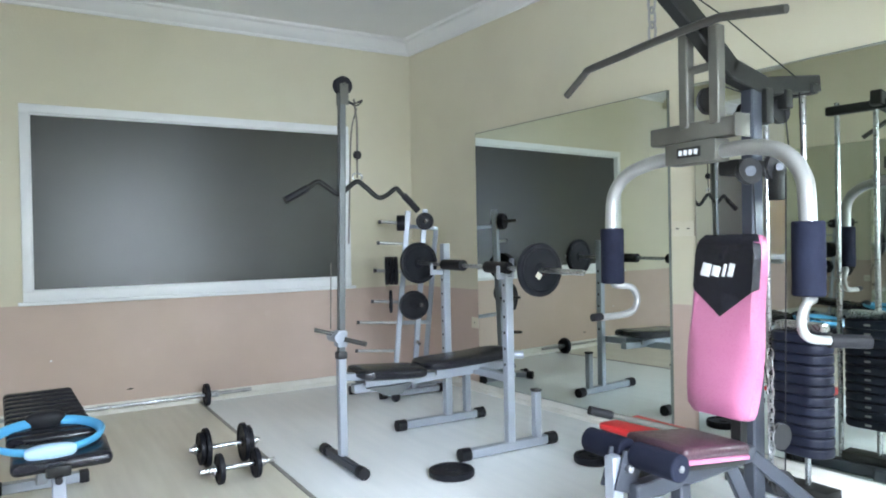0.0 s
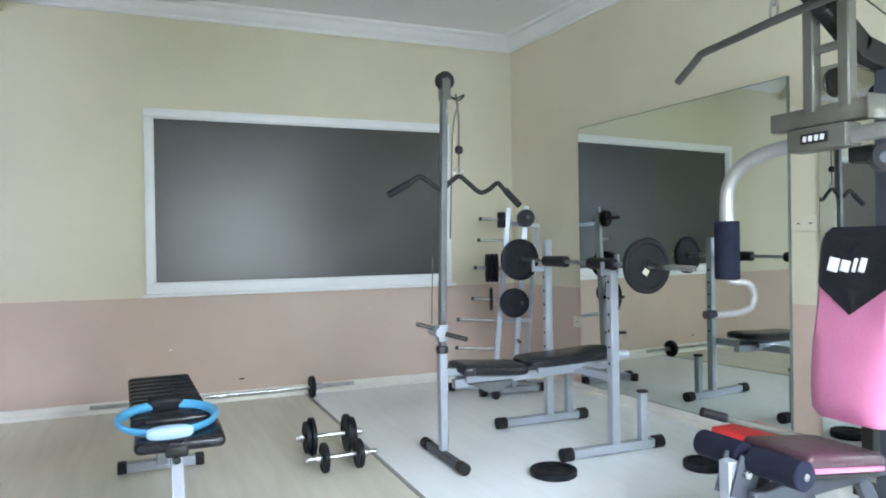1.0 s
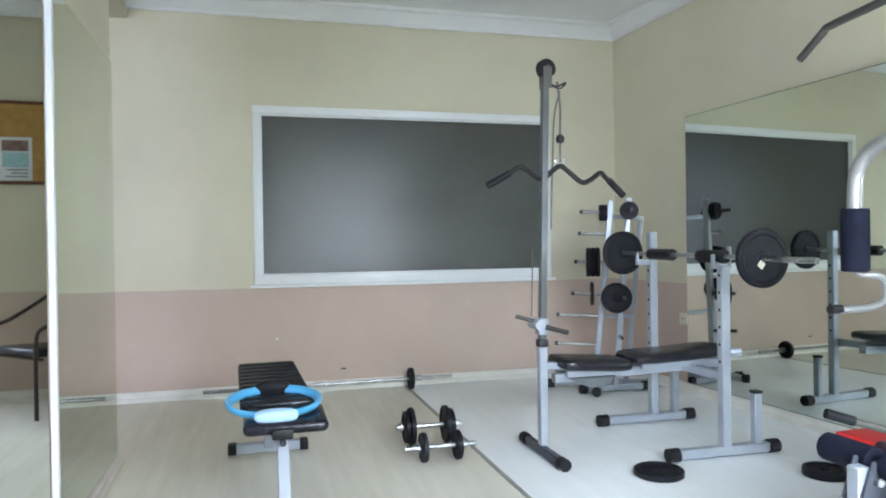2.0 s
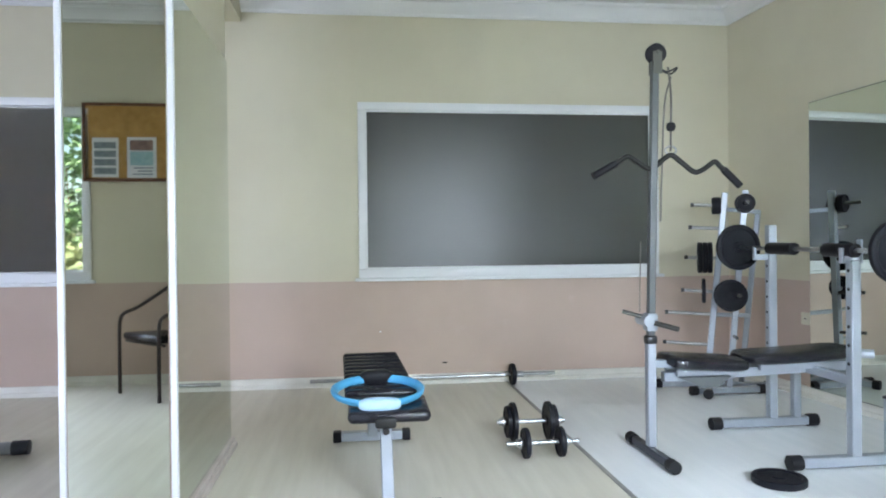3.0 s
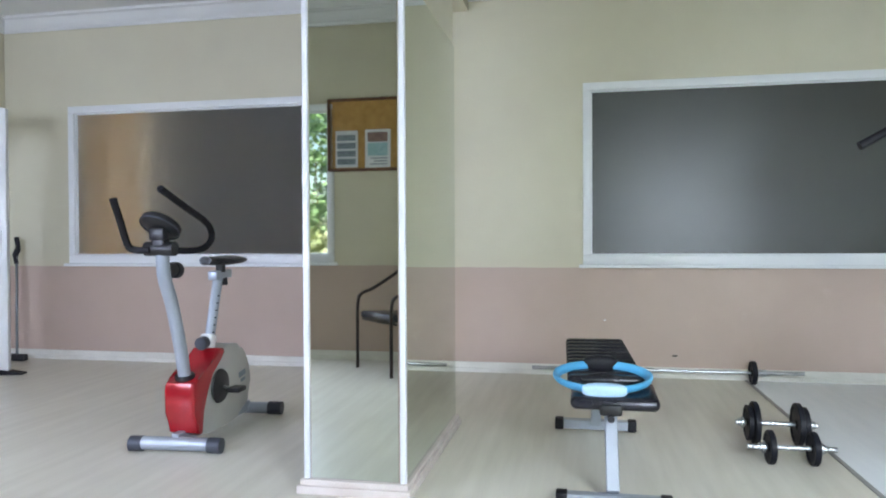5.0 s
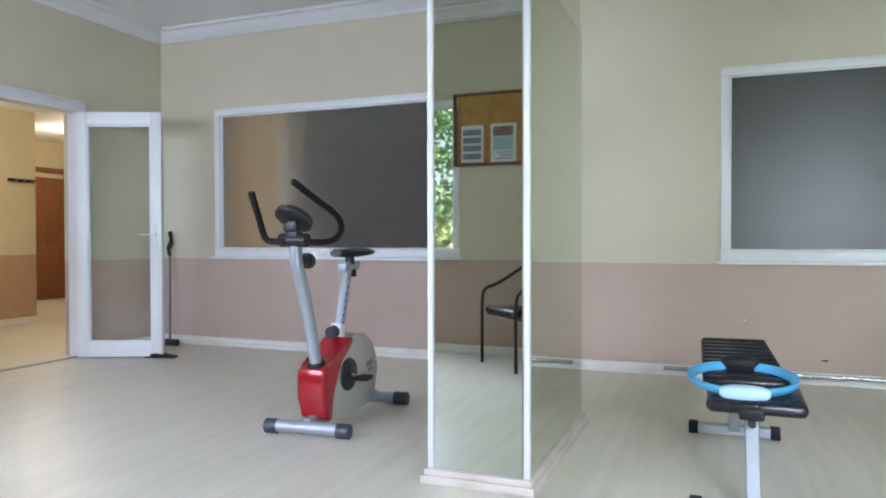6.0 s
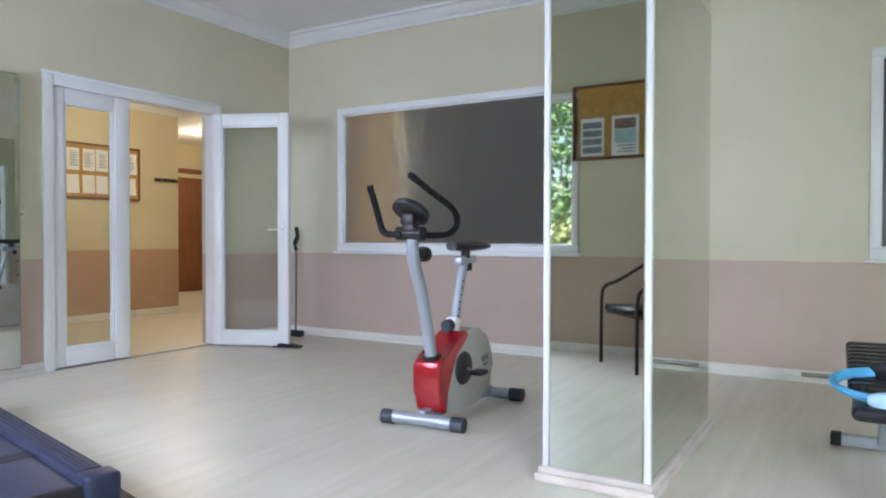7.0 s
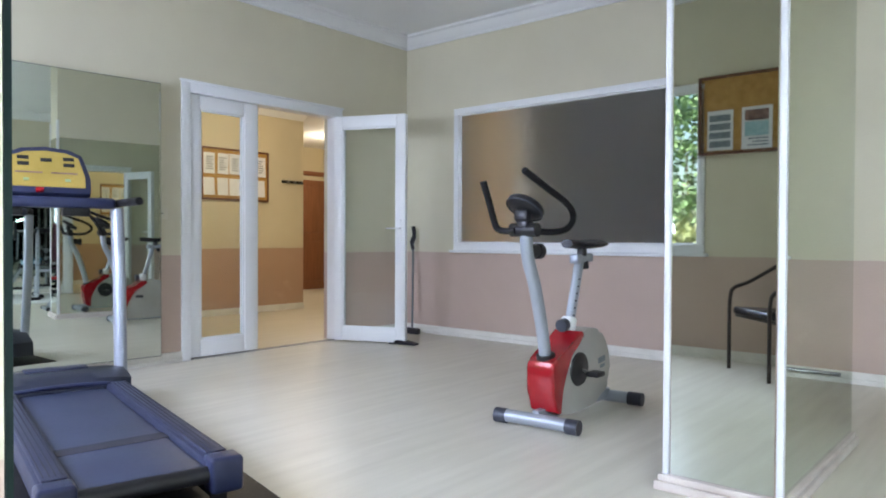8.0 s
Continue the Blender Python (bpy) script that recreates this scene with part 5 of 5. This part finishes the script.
for y, z in ((-0.11, 0.205), (-0.11, 0.168), (0.0, 0.195), (0.11, 0.168), (0.11, 0.205)):
    one("display_window", black_plastic, face, lambda bm: add_box(bm, con @ Vector((-0.0405, y, z)), (0.004, 0.055, 0.022), con.to_3x3(), 0.002))
for y in (-0.085, 0.085):
    one("print_line", ink_brown, face, lambda bm: add_box(bm, con @ Vector((-0.0402, y, 0.118)), (0.003, 0.13, 0.009), con.to_3x3()))
for y in (-0.1, 0.1):
    one("key", leaf_green, face, lambda bm: add_box(bm, con @ Vector((-0.0415, y, 0.075)), (0.006, 0.026, 0.016), con.to_3x3(), 0.002))
one("stop_button", red_gloss, td, lambda bm: add_box(bm, con @ Vector((-0.045, 0.04, 0.012)), (0.03, 0.04, 0.025), con.to_3x3(), 0.006), "red stop button")
one("cross_bar", navy_plastic, td, lambda bm: add_box(bm, (1.965, 0.0, 1.135), (0.09, 0.64, 0.06), None, 0.02, 3))
for y, w in ((0.2, 0.12), (-0.12, 0.14)):
    one("cable_box", dark_paint, td, lambda bm: add_box(bm, (1.97, y, 1.085), (0.07, w, 0.05), None, 0.01))

# ---- multi gym: stack by the mirrors, seat towards the room ----
gy = thing("multi_gym", "grey home gym with a pink and black backrest and black weights", "home gym")
GY = 1.80
one("base_beam", slate_paint, gy, lambda bm: (bar(bm, (3.06, GY, 0.035), (2.06, GY, 0.035), 0.06, 0.06, 0.006), bar(bm, (2.98, GY - 0.40, 0.035), (2.98, GY + 0.44, 0.035), 0.06, 0.06, 0.006)))
one("front_foot", slate_paint, gy, lambda bm: bar(bm, (2.08, GY - 0.24, 0.035), (2.08, GY + 0.24, 0.035), 0.05, 0.06, 0.006))
for p in ((2.98, GY - 0.42, 0.035), (2.98, GY + 0.46, 0.035), (2.08, GY - 0.25, 0.035), (2.08, GY + 0.25, 0.035)):
    one("foot_cap", black_rubber, gy, lambda bm: add_box(bm, p, (0.068, 0.04, 0.068), None, 0.008))
one("main_post", slate_paint, gy, lambda bm: bar(bm, (2.51, GY, 0.06), (2.53, GY, 1.80), 0.055, 0.07, 0.006))
one("seat_beam", slate_paint, gy, lambda bm: (bar(bm, (2.53, GY, 0.34), (1.83, GY, 0.30), 0.055, 0.065, 0.006), bar(bm, (2.08, GY, 0.06), (2.08, GY, 0.30), 0.055, 0.055, 0.006)))
one("strut", slate_paint, gy, lambda bm: (bar(bm, (2.48, GY, 0.33), (2.78, GY - 0.12, 0.06), 0.055, 0.055, 0.006), bar(bm, (2.36, GY, 0.30), (2.45, GY - 0.05, 0.06), 0.05, 0.05, 0.006)))
one("top_boom", dark_paint, gy, lambda bm: (bar(bm, (3.0, GY + 0.02, 1.86), (2.56, GY, 1.80), 0.055, 0.075, 0.006), bar(bm, (2.60, GY, 1.80), (2.38, GY, 1.855), 0.06, 0.085, 0.006), bar(bm, (2.40, GY, 1.845), (2.20, GY, 2.0), 0.06, 0.085, 0.006), bar(bm, (2.22, GY, 1.985), (1.93, GY, 2.19), 0.06, 0.085, 0.006)))
one("boom_end", dark_paint, gy, lambda bm: bar(bm, (2.94, GY - 0.02, 1.83), (2.94, GY + 0.27, 1.83), 0.045, 0.05, 0.006))


def wheel(name, c, axis, r, w=0.024):
    return one(name, black_plastic, gy, lambda bm: lathe(bm, [(0.008, -w / 2), (r, -w / 2), (r, -w * 0.35), (r * 0.82, -w * 0.1), (r * 0.82, w * 0.1), (r, w * 0.35), (r, w / 2), (0.008, w / 2)], c, axis, 24))


for c in ((1.97, GY, 2.12), (2.27, GY, 1.72), (2.58, GY + 0.06, 1.70), (2.58, GY - 0.06, 1.47), (2.74, GY + 0.02, 1.72), (2.58, GY - 0.07, 0.40), (2.62, GY - 0.05, 0.20)):
    wheel("pulley", c, (0.1, 1, 0), 0.052)
wheel("pulley", (2.415, GY - 0.065, 1.45), (0.35, 0.93, -0.1), 0.05, 0.03)
for c, s, b in (((2.50, GY, 1.47), (0.24, 0.10, 0.06), 0.01), ((2.58, GY - 0.07, 1.40), (0.05, 0.05, 0.12), 0.008), ((2.58, GY, 1.72), (0.05, 0.1, 0.14), 0.008), ((2.74, GY, 1.765), (0.05, 0.06, 0.08), 0.008)):
    one("pulley_bracket", dark_paint, gy, lambda bm: add_box(bm, c, s, None, b))
for x, y, z, rad in ((2.40, GY - 0.085, 1.45, 0.02), (2.565, GY - 0.095, 1.47, 0.014)):
    one("pulley_hub", slate_paint, gy, lambda bm: add_cyl(bm, (x, y, z), (x + 0.03, y + 0.03, z), rad))
# swinging carriage of the press arms
one("carriage_post", grey_paint, gy, lambda bm: (bar(bm, (2.23, GY + 0.07, 1.62), (2.23, GY + 0.07, 1.985), 0.045, 0.045, 0.005), bar(bm, (2.23, GY - 0.07, 1.62), (2.23, GY - 0.07, 1.985), 0.045, 0.045, 0.005), add_cyl(bm, (2.23, GY + 0.06, 1.84), (2.23, GY - 0.06, 1.84), 0.016)))
one("carriage_beam", grey_paint, gy, lambda bm: add_box(bm, (2.25, GY + 0.045, 1.605), (0.07, 0.40, 0.07), None, 0.006))
one("beam_clip", grey_paint, gy, lambda bm: add_box(bm, (2.25, GY - 0.158, 1.605), (0.085, 0.01, 0.085), None, 0.003))
one("arm_sleeve", grey_paint, gy, lambda bm: add_box(bm, (2.245, GY + 0.04, 1.525), (0.085, 0.24, 0.085), None, 0.008))
one("sleeve_badge", dark_paint, gy, lambda bm: add_box(bm, (2.2, GY + 0.04, 1.525), (0.004, 0.11, 0.038), None, 0.001), "small black badge")
one("badge_print", white_print, gy, lambda bm: [add_box(bm, (2.1975, GY + 0.077 - 0.024 * k, 1.525), (0.003, 0.015, 0.02), pose(0, 0, 0, 10).to_3x3()) for k in range(4)])
arm_l = curve_pts([(2.245, GY + 0.13, 1.52), (2.235, GY + 0.27, 1.505), (2.23, GY + 0.39, 1.47), (2.225, GY + 0.46, 1.40), (2.22, GY + 0.475, 1.30), (2.22, GY + 0.475, 1.10)], 6)
arm_r = curve_pts([(2.245, GY - 0.08, 1.52), (2.225, GY - 0.22, 1.515), (2.20, GY - 0.35, 1.48), (2.18, GY - 0.43, 1.40), (2.165, GY - 0.455, 1.30), (2.16, GY - 0.46, 1.08)], 6)
one("press_arm", arm_grey, gy, lambda bm: tube(bm, arm_l, 0.028, 14))
one("press_arm", arm_grey, gy, lambda bm: tube(bm, arm_r, 0.028, 14))
for (x, y, s) in ((2.22, GY + 0.475, 1), (2.16, GY - 0.46, -1)):
    one("foam_roller", navy_foam, gy, lambda bm: lathe(bm, [(0.028, -0.12), (0.046, -0.12), (0.05, -0.115), (0.05, 0.115), (0.046, 0.12), (0.028, 0.12)], (x, y, 1.125), (0, 0, 1), 24))
    one("arm_handle", arm_grey, gy, lambda bm: tube(bm, curve_pts([(x, y, 1.02), (x + 0.02, y, 0.995), (x + 0.09 * (0.9 if s > 0 else -0.7), y - 0.03, 0.985), (x + 0.115 * (1 if s > 0 else -0.8), y - 0.03, 0.93), (x + 0.07 * (1 if s > 0 else -0.6), y - 0.03, 0.875), (x - 0.1 * s, y - 0.02 - 0.05 * (s < 0), 0.862)], 6), 0.015, 10))
one("handle_grip", black_rubber, gy, lambda bm: add_cyl(bm, (2.19, GY - 0.505, 0.864), (2.31, GY - 0.565, 0.856), 0.022))
one("handle_grip", black_rubber, gy, lambda bm: add_cyl(bm, (2.13, GY + 0.455, 0.866), (2.08, GY + 0.455, 0.866), 0.017))
# backrest
BR = Matrix.Translation((2.375, GY, 0.853)) @ pose(0, 0, 0, 0, 7, 0)


def backrest_shape(bm, x0, x1, apex):
    """The pad's outline, widest low down; a closed slab."""
    zs = [-0.35, -0.342, -0.32, -0.27, -0.18, -0.08, 0.0, 0.06, 0.14, 0.25, 0.32, 0.343, 0.352]
    ws = [0.118, 0.132, 0.142, 0.150, 0.158, 0.160, 0.154, 0.150, 0.150, 0.150, 0.146, 0.134, 0.12]
    xs = []
    for z, w in zip(zs, ws):
        row = []
        bulge = 0.022 * math.exp(-((z + 0.2) / 0.12) ** 2)
        for s in (-1, -0.86, -0.5, 0, 0.5, 0.86, 1):
            edge = 0.018 * (abs(s) > 0.95) + (0.014 if abs(z) > 0.34 else 0.0)
            row.append((x0 - bulge * (1 - s * s) + edge, s * w, z))
        xs.append(row)
    front = [[bm.verts.new(BR @ Vector(p)) for p in row] for row in xs]
    back = [[bm.verts.new(BR @ Vector((x1, p[1], p[2]))) for p in row] for row in xs]
    n, k = len(zs), 7
    for i in range(n - 1):
        for j in range(k - 1):
            bm.faces.new((front[i][j], front[i][j + 1], front[i + 1][j + 1], front[i + 1][j]))
            bm.faces.new((back[i][j], back[i + 1][j], back[i + 1][j + 1], back[i][j + 1]))
        for j in (0, k - 1):
            bm.faces.new((front[i][j], front[i + 1][j], back[i + 1][j], back[i][j]))
    for i in (0, n - 1):
        for j in range(k - 1):
            bm.faces.new((front[i][j], front[i][j + 1], back[i][j + 1], back[i][j]))


one("backrest", pink_vinyl, gy, lambda bm: backrest_shape(bm, -0.06, 0.0, 0), "pink padded vinyl backrest")


def chest_panel(bm):
    """Black upper cover ending in a point, a skin over the pink pad."""
    rows = 10
    grid_v = []
    for i in range(rows + 1):
        t = i / rows
        row = []
        for s in (-1, -0.86, -0.5, 0, 0.5, 0.86, 1):
            low = 0.03 + 0.115 * abs(s)
            z = low + (0.352 - low) * t
            w = 0.1512 if z < 0.25 else 0.1512 - 0.03 * ((z - 0.25) / 0.102) ** 3
            edge = 0.018 * (abs(s) > 0.95) + (0.014 if z > 0.345 else 0.0)
            bulge = 0.022 * math.exp(-((z + 0.2) / 0.12) ** 2)
            row.append(bm.verts.new(BR @ Vector((-0.0635 - bulge * (1 - s * s) + edge, s * w, z))))
        grid_v.append(row)
    for a, b in zip(grid_v, grid_v[1:]):
        for j in range(6):
            bm.faces.new((a[j], a[j + 1], b[j + 1], b[j]))
    top = [bm.verts.new(v.co + (BR.to_3x3() @ Vector((0.03, 0.0, 0.002)))) for v in grid_v[-1]]
    for j in range(6):
        bm.faces.new((grid_v[-1][j], grid_v[-1][j + 1], top[j + 1], top[j]))


one("backrest_cover", black_vinyl, gy, chest_panel, "black vinyl cover ending in a point")


def logo(bm):
    m = BR.to_3x3() @ pose(0, 0, 0, 12).to_3x3()
    for y, w, h in ((0.075, 0.042, 0.052), (0.028, 0.036, 0.042), (-0.01, 0.014, 0.05), (-0.04, 0.024, 0.052)):
        add_box(bm, BR @ Vector((-0.067, y, 0.205 + h / 2 - 0.02)), (0.004, w, h), m, 0.001)


one("logo_shape", white_print, gy, logo, "white printed slanted shapes")
one("backrest_bracket", dark_paint, gy, lambda bm: (add_box(bm, (2.43, GY, 0.62), (0.12, 0.10, 0.05), None, 0.008), add_box(bm, (2.47, GY, 1.0), (0.10, 0.08, 0.05), None, 0.008), bar(bm, (2.42, GY, 0.36), (2.42, GY, 1.1), 0.04, 0.05)))
# seat
one("seat", maroon_vinyl, gy, lambda bm: add_box(bm, (2.12, GY, 0.43), (0.36, 0.29, 0.05), pose(0, 0, 0, 0, 6).to_3x3(), 0.022, 3))
one("seat_piping", pink_vinyl, gy, lambda bm: add_box(bm, (2.12, GY, 0.403), (0.34, 0.292, 0.018), pose(0, 0, 0, 0, 6).to_3x3(), 0.006), "pink piping under the seat edge")
one("seat_board", dark_paint, gy, lambda bm: add_box(bm, (2.125, GY, 0.38), (0.32, 0.26, 0.02), pose(0, 0, 0, 0, 6).to_3x3(), 0.004))
# leg lever
one("lever_post", silver_paint, gy, lambda bm: (bar(bm, (1.79, GY + 0.045, 0.43), (1.79, GY + 0.045, 0.08), 0.05, 0.05, 0.005)))
one("lever_hinge", slate_paint, gy, lambda bm: (add_box(bm, (1.83, GY + 0.012, 0.37), (0.10, 0.01, 0.14), pose(0, 0, 0, 0, 20).to_3x3(), 0.004), add_box(bm, (1.83, GY + 0.08, 0.37), (0.10, 0.01, 0.14), pose(0, 0, 0, 0, 20).to_3x3(), 0.004)))
one("hinge_bolt", chrome, gy, lambda bm: (add_cyl(bm, (1.82, GY - 0.01, 0.39), (1.82, GY + 0.1, 0.39), 0.014)))
for x, z in ((1.865, 0.43), (1.76, 0.13)):
    one("roller_axle", chrome, gy, lambda bm: add_cyl(bm, (x, GY - 0.195, z), (x, GY + 0.26, z), 0.012))
    for s in (-1, 1):
        one("foam_roller", navy_foam, gy, lambda bm: lathe(bm, [(0.014, -0.1), (0.042, -0.1), (0.047, -0.095), (0.047, 0.095), (0.042, 0.1), (0.014, 0.1)], (x, GY + 0.03 + s * 0.12, z), (0, 1, 0), 24))
one("side_handle", grey_paint, gy, lambda bm: tube(bm, [(2.33, GY + 0.18, 0.40), (1.99, GY + 0.30, 0.50)], 0.013, 10))
one("side_grip", black_rubber, gy, lambda bm: add_cyl(bm, (2.02, GY + 0.29, 0.491), (1.93, GY + 0.321, 0.518), 0.018))
# weights, rods, chain, lat bar
for y in (GY + 0.04, GY + 0.22):
    one("guide_rod", chrome, gy, lambda bm: add_cyl(bm, (2.94, y, 0.06), (2.94, y, 1.87), 0.0125))
SX, SY = 2.94, GY + 0.06


def weight_slab(bm, x, y, z):
    """A rubber-clad weight with round ends and a soft rim."""
    ends = [(x + 0.085 * math.cos(a), y + (0.046 if math.sin(a) > 0 else -0.046) + 0.085 * math.sin(a)) for a in [(k + 0.5) * math.pi / 14 for k in range(28)]]
    prism(bm, ends, "z", z, z + 0.0425)
    bmesh.ops.bevel(bm, geom=[e for e in bm.edges if abs(e.verts[0].co.z - e.verts[1].co.z) < 1e-5], offset=0.01, segments=3, affect="EDGES", profile=0.5)


for k in range(12):
    z = 0.245 + 0.0445 * k
    one("weight_block", stack_black, gy, lambda bm: weight_slab(bm, SX, SY, z))
    one("pin_hole", worn_steel, gy, lambda bm: add_box(bm, (SX + 0.082, SY, z + 0.021), (0.006, 0.03, 0.012), None, 0.002))
one("selector_stem", chrome, gy, lambda bm: (add_cyl(bm, (SX, SY - 0.02, 0.77), (SX, SY - 0.02, 1.0), 0.014), add_box(bm, (SX, SY, 0.80), (0.07, 0.22, 0.04), None, 0.01)))
one("stack_base", dark_paint, gy, lambda bm: add_box(bm, (SX, SY, 0.085), (0.10, 0.28, 0.045), None, 0.006))


def cable(bm):
    tube(bm, [(2.0, GY, 2.17), (2.33, GY - 0.01, 2.06), (2.60, GY - 0.03, 1.93), (2.80, GY - 0.02, 1.86)], 0.003, 6)
    tube(bm, [(2.82, GY - 0.02, 1.8), (SX, SY - 0.02, 1.0)], 0.003, 6)
    tube(bm, [(2.36, GY, 1.785), (2.60, GY + 0.03, 1.77)], 0.003, 6)
    tube(bm, [(2.46, GY - 0.05, 1.47), (2.45, GY - 0.08, 0.8), (2.55, GY - 0.07, 0.42)], 0.003, 6)
    tube(bm, [(2.66, GY - 0.06, 1.5), (2.64, GY - 0.05, 0.22)], 0.003, 6)
    tube(bm, [(2.77, GY + 0.02, 1.78), (2.70, GY - 0.05, 1.53)], 0.003, 6)


one("cable", black_rubber, gy, cable)


def chain(bm, p, q, n, r):
    p, q = Vector(p), Vector(q)
    d = (q - p) / n
    for k in range(n):
        c = p + d * (k + 0.5)
        side = Vector((1, 0, 0)) if k % 2 else Vector((0, 1, 0))
        tube(bm, [c + d * 0.72 * math.cos(a) + side * r * math.sin(a) for a in [j * math.pi / 5 for j in range(10)]], r * 0.3, 5, True)


one("hanger_chain", worn_steel, gy, lambda bm: chain(bm, (1.97, GY, 2.075), (1.97, GY, 1.915), 3, 0.016))
one("spare_chain", worn_steel, gy, lambda bm: chain(bm, (2.48, GY - 0.10, 0.76), (2.48, GY - 0.10, 0.36), 11, 0.013))
one("lat_bar", bar_grey, gy, lambda bm: tube(bm, curve_pts([(1.97, GY + 0.47, 1.80), (1.97, GY + 0.36, 1.866), (1.97, GY + 0.33, 1.88), (1.97, GY + 0.15, 1.893), (1.97, GY, 1.905), (1.97, GY - 0.25, 1.915), (1.97, GY - 0.32, 1.91), (1.97, GY - 0.52, 1.875)], 4), 0.0145, 10), "long bent pull bar")

# ---- red pad stool behind the machine ----
rs = thing("step_stool", "low red vinyl topped stool on a dark pedestal", "stool", pose(2.53, 2.40, 0, 0, 0, 0))
one("top", red_vinyl, rs, lambda bm: add_box(bm, (0, 0, 0.29), (0.27, 0.34, 0.035), None, 0.012, 3))
one("under_board", black_plastic, rs, lambda bm: add_box(bm, (0, 0, 0.262), (0.25, 0.32, 0.022), None, 0.004))
one("pedestal", dark_paint, rs, lambda bm: lathe(bm, [(0.10, 0.0), (0.105, 0.012), (0.035, 0.03), (0.03, 0.2), (0.06, 0.252)], (0, 0, 0), (0, 0, 1), 20))

# ---- garden ----
bm = bm_new()
bmesh.ops.create_grid(bm, x_segments=40, y_segments=40, size=400)
for v in bm.verts:
    v.co.z = -0.25
gnd = structure("ground", bm, grass_green, "mown green lawn around the building", "lawn")
bm = bm_new()
span(bm, -12, 8, -4.4, -3.4, -0.3, -0.235)
structure("garden_path", bm, gravel, "pale gravel path along the building", "path")


def bush(x, y, h, r, seed, leaves=None):
    """A shrub: stems and many small leaves in uneven clumps."""
    g = random.Random(seed)
    b = thing("shrub", "dense green garden shrub in sunlight", "shrub", pose(x, y, -0.25), "shrubs along the path")

    def stems(bm):
        for k in range(4):
            a = g.uniform(0, 6.28)
            tube(bm, [(0.1 * math.cos(a), 0.1 * math.sin(a), 0), (0.2 * r * math.cos(a), 0.2 * r * math.sin(a), h * 0.3), (0.35 * r * math.cos(a + 0.4), 0.35 * r * math.sin(a + 0.4), h * 0.6)], [0.025, 0.015, 0.005], 6)
    one("stem", board_wood, b, stems)
    verts, faces = [], []
    for c in range(90):
        a, t = g.uniform(0, 6.28), g.random()
        rr = r * math.sqrt(g.random()) * (1.05 - 0.45 * t)
        cc = Vector((rr * math.cos(a), rr * math.sin(a), h * (0.05 + 0.95 * t)))
        cr = g.uniform(0.16, 0.34)
        for k in range(55):
            p = cc + Vector((g.gauss(0, 1), g.gauss(0, 1), g.gauss(0, 0.8))) * cr * 0.55
            m = Euler((g.uniform(-1, 1), g.uniform(-1, 1), g.uniform(0, 6.28))).to_matrix()
            ln, wd = g.uniform(0.08, 0.14), g.uniform(0.035, 0.06)
            i = len(verts)
            verts += [p + m @ Vector(q) for q in ((0, 0, 0), (wd, ln * 0.45, 0.006), (0, ln, -0.008), (-wd, ln * 0.45, 0.006))]
            faces.append((i, i + 1, i + 2, i + 3))
    me = bpy.data.meshes.new("foliage")
    me.from_pydata([tuple(v) for v in verts], [], faces)
    me.materials.append(leaves or leaf_green)
    o = new("foliage", me)
    o.parent = b
    return b


for k, (x, y, h, r) in enumerate(((-8.6, -5.8, 4.6, 1.3), (-7.0, -5.4, 4.2, 1.1), (-5.6, -5.9, 5.0, 1.3), (-4.4, -5.5, 4.3, 1.0), (-3.3, -5.8, 4.8, 1.2), (-2.0, -5.2, 3.2, 1.2), (-0.4, -5.4, 3.4, 1.2), (1.4, -5.2, 3.0, 1.2))):
    bush(x, y, h, r, 11 + k)
for k, x in enumerate((-5.6, -4.9, -4.2, -3.5, -2.9)):
    tagged(bush(x, -3.9 + 0.1 * (k % 2), 1.22, 0.5, 40 + k, leaf_pale), "low pale flowering shrub beside the path", "shrub", "flowering shrubs")
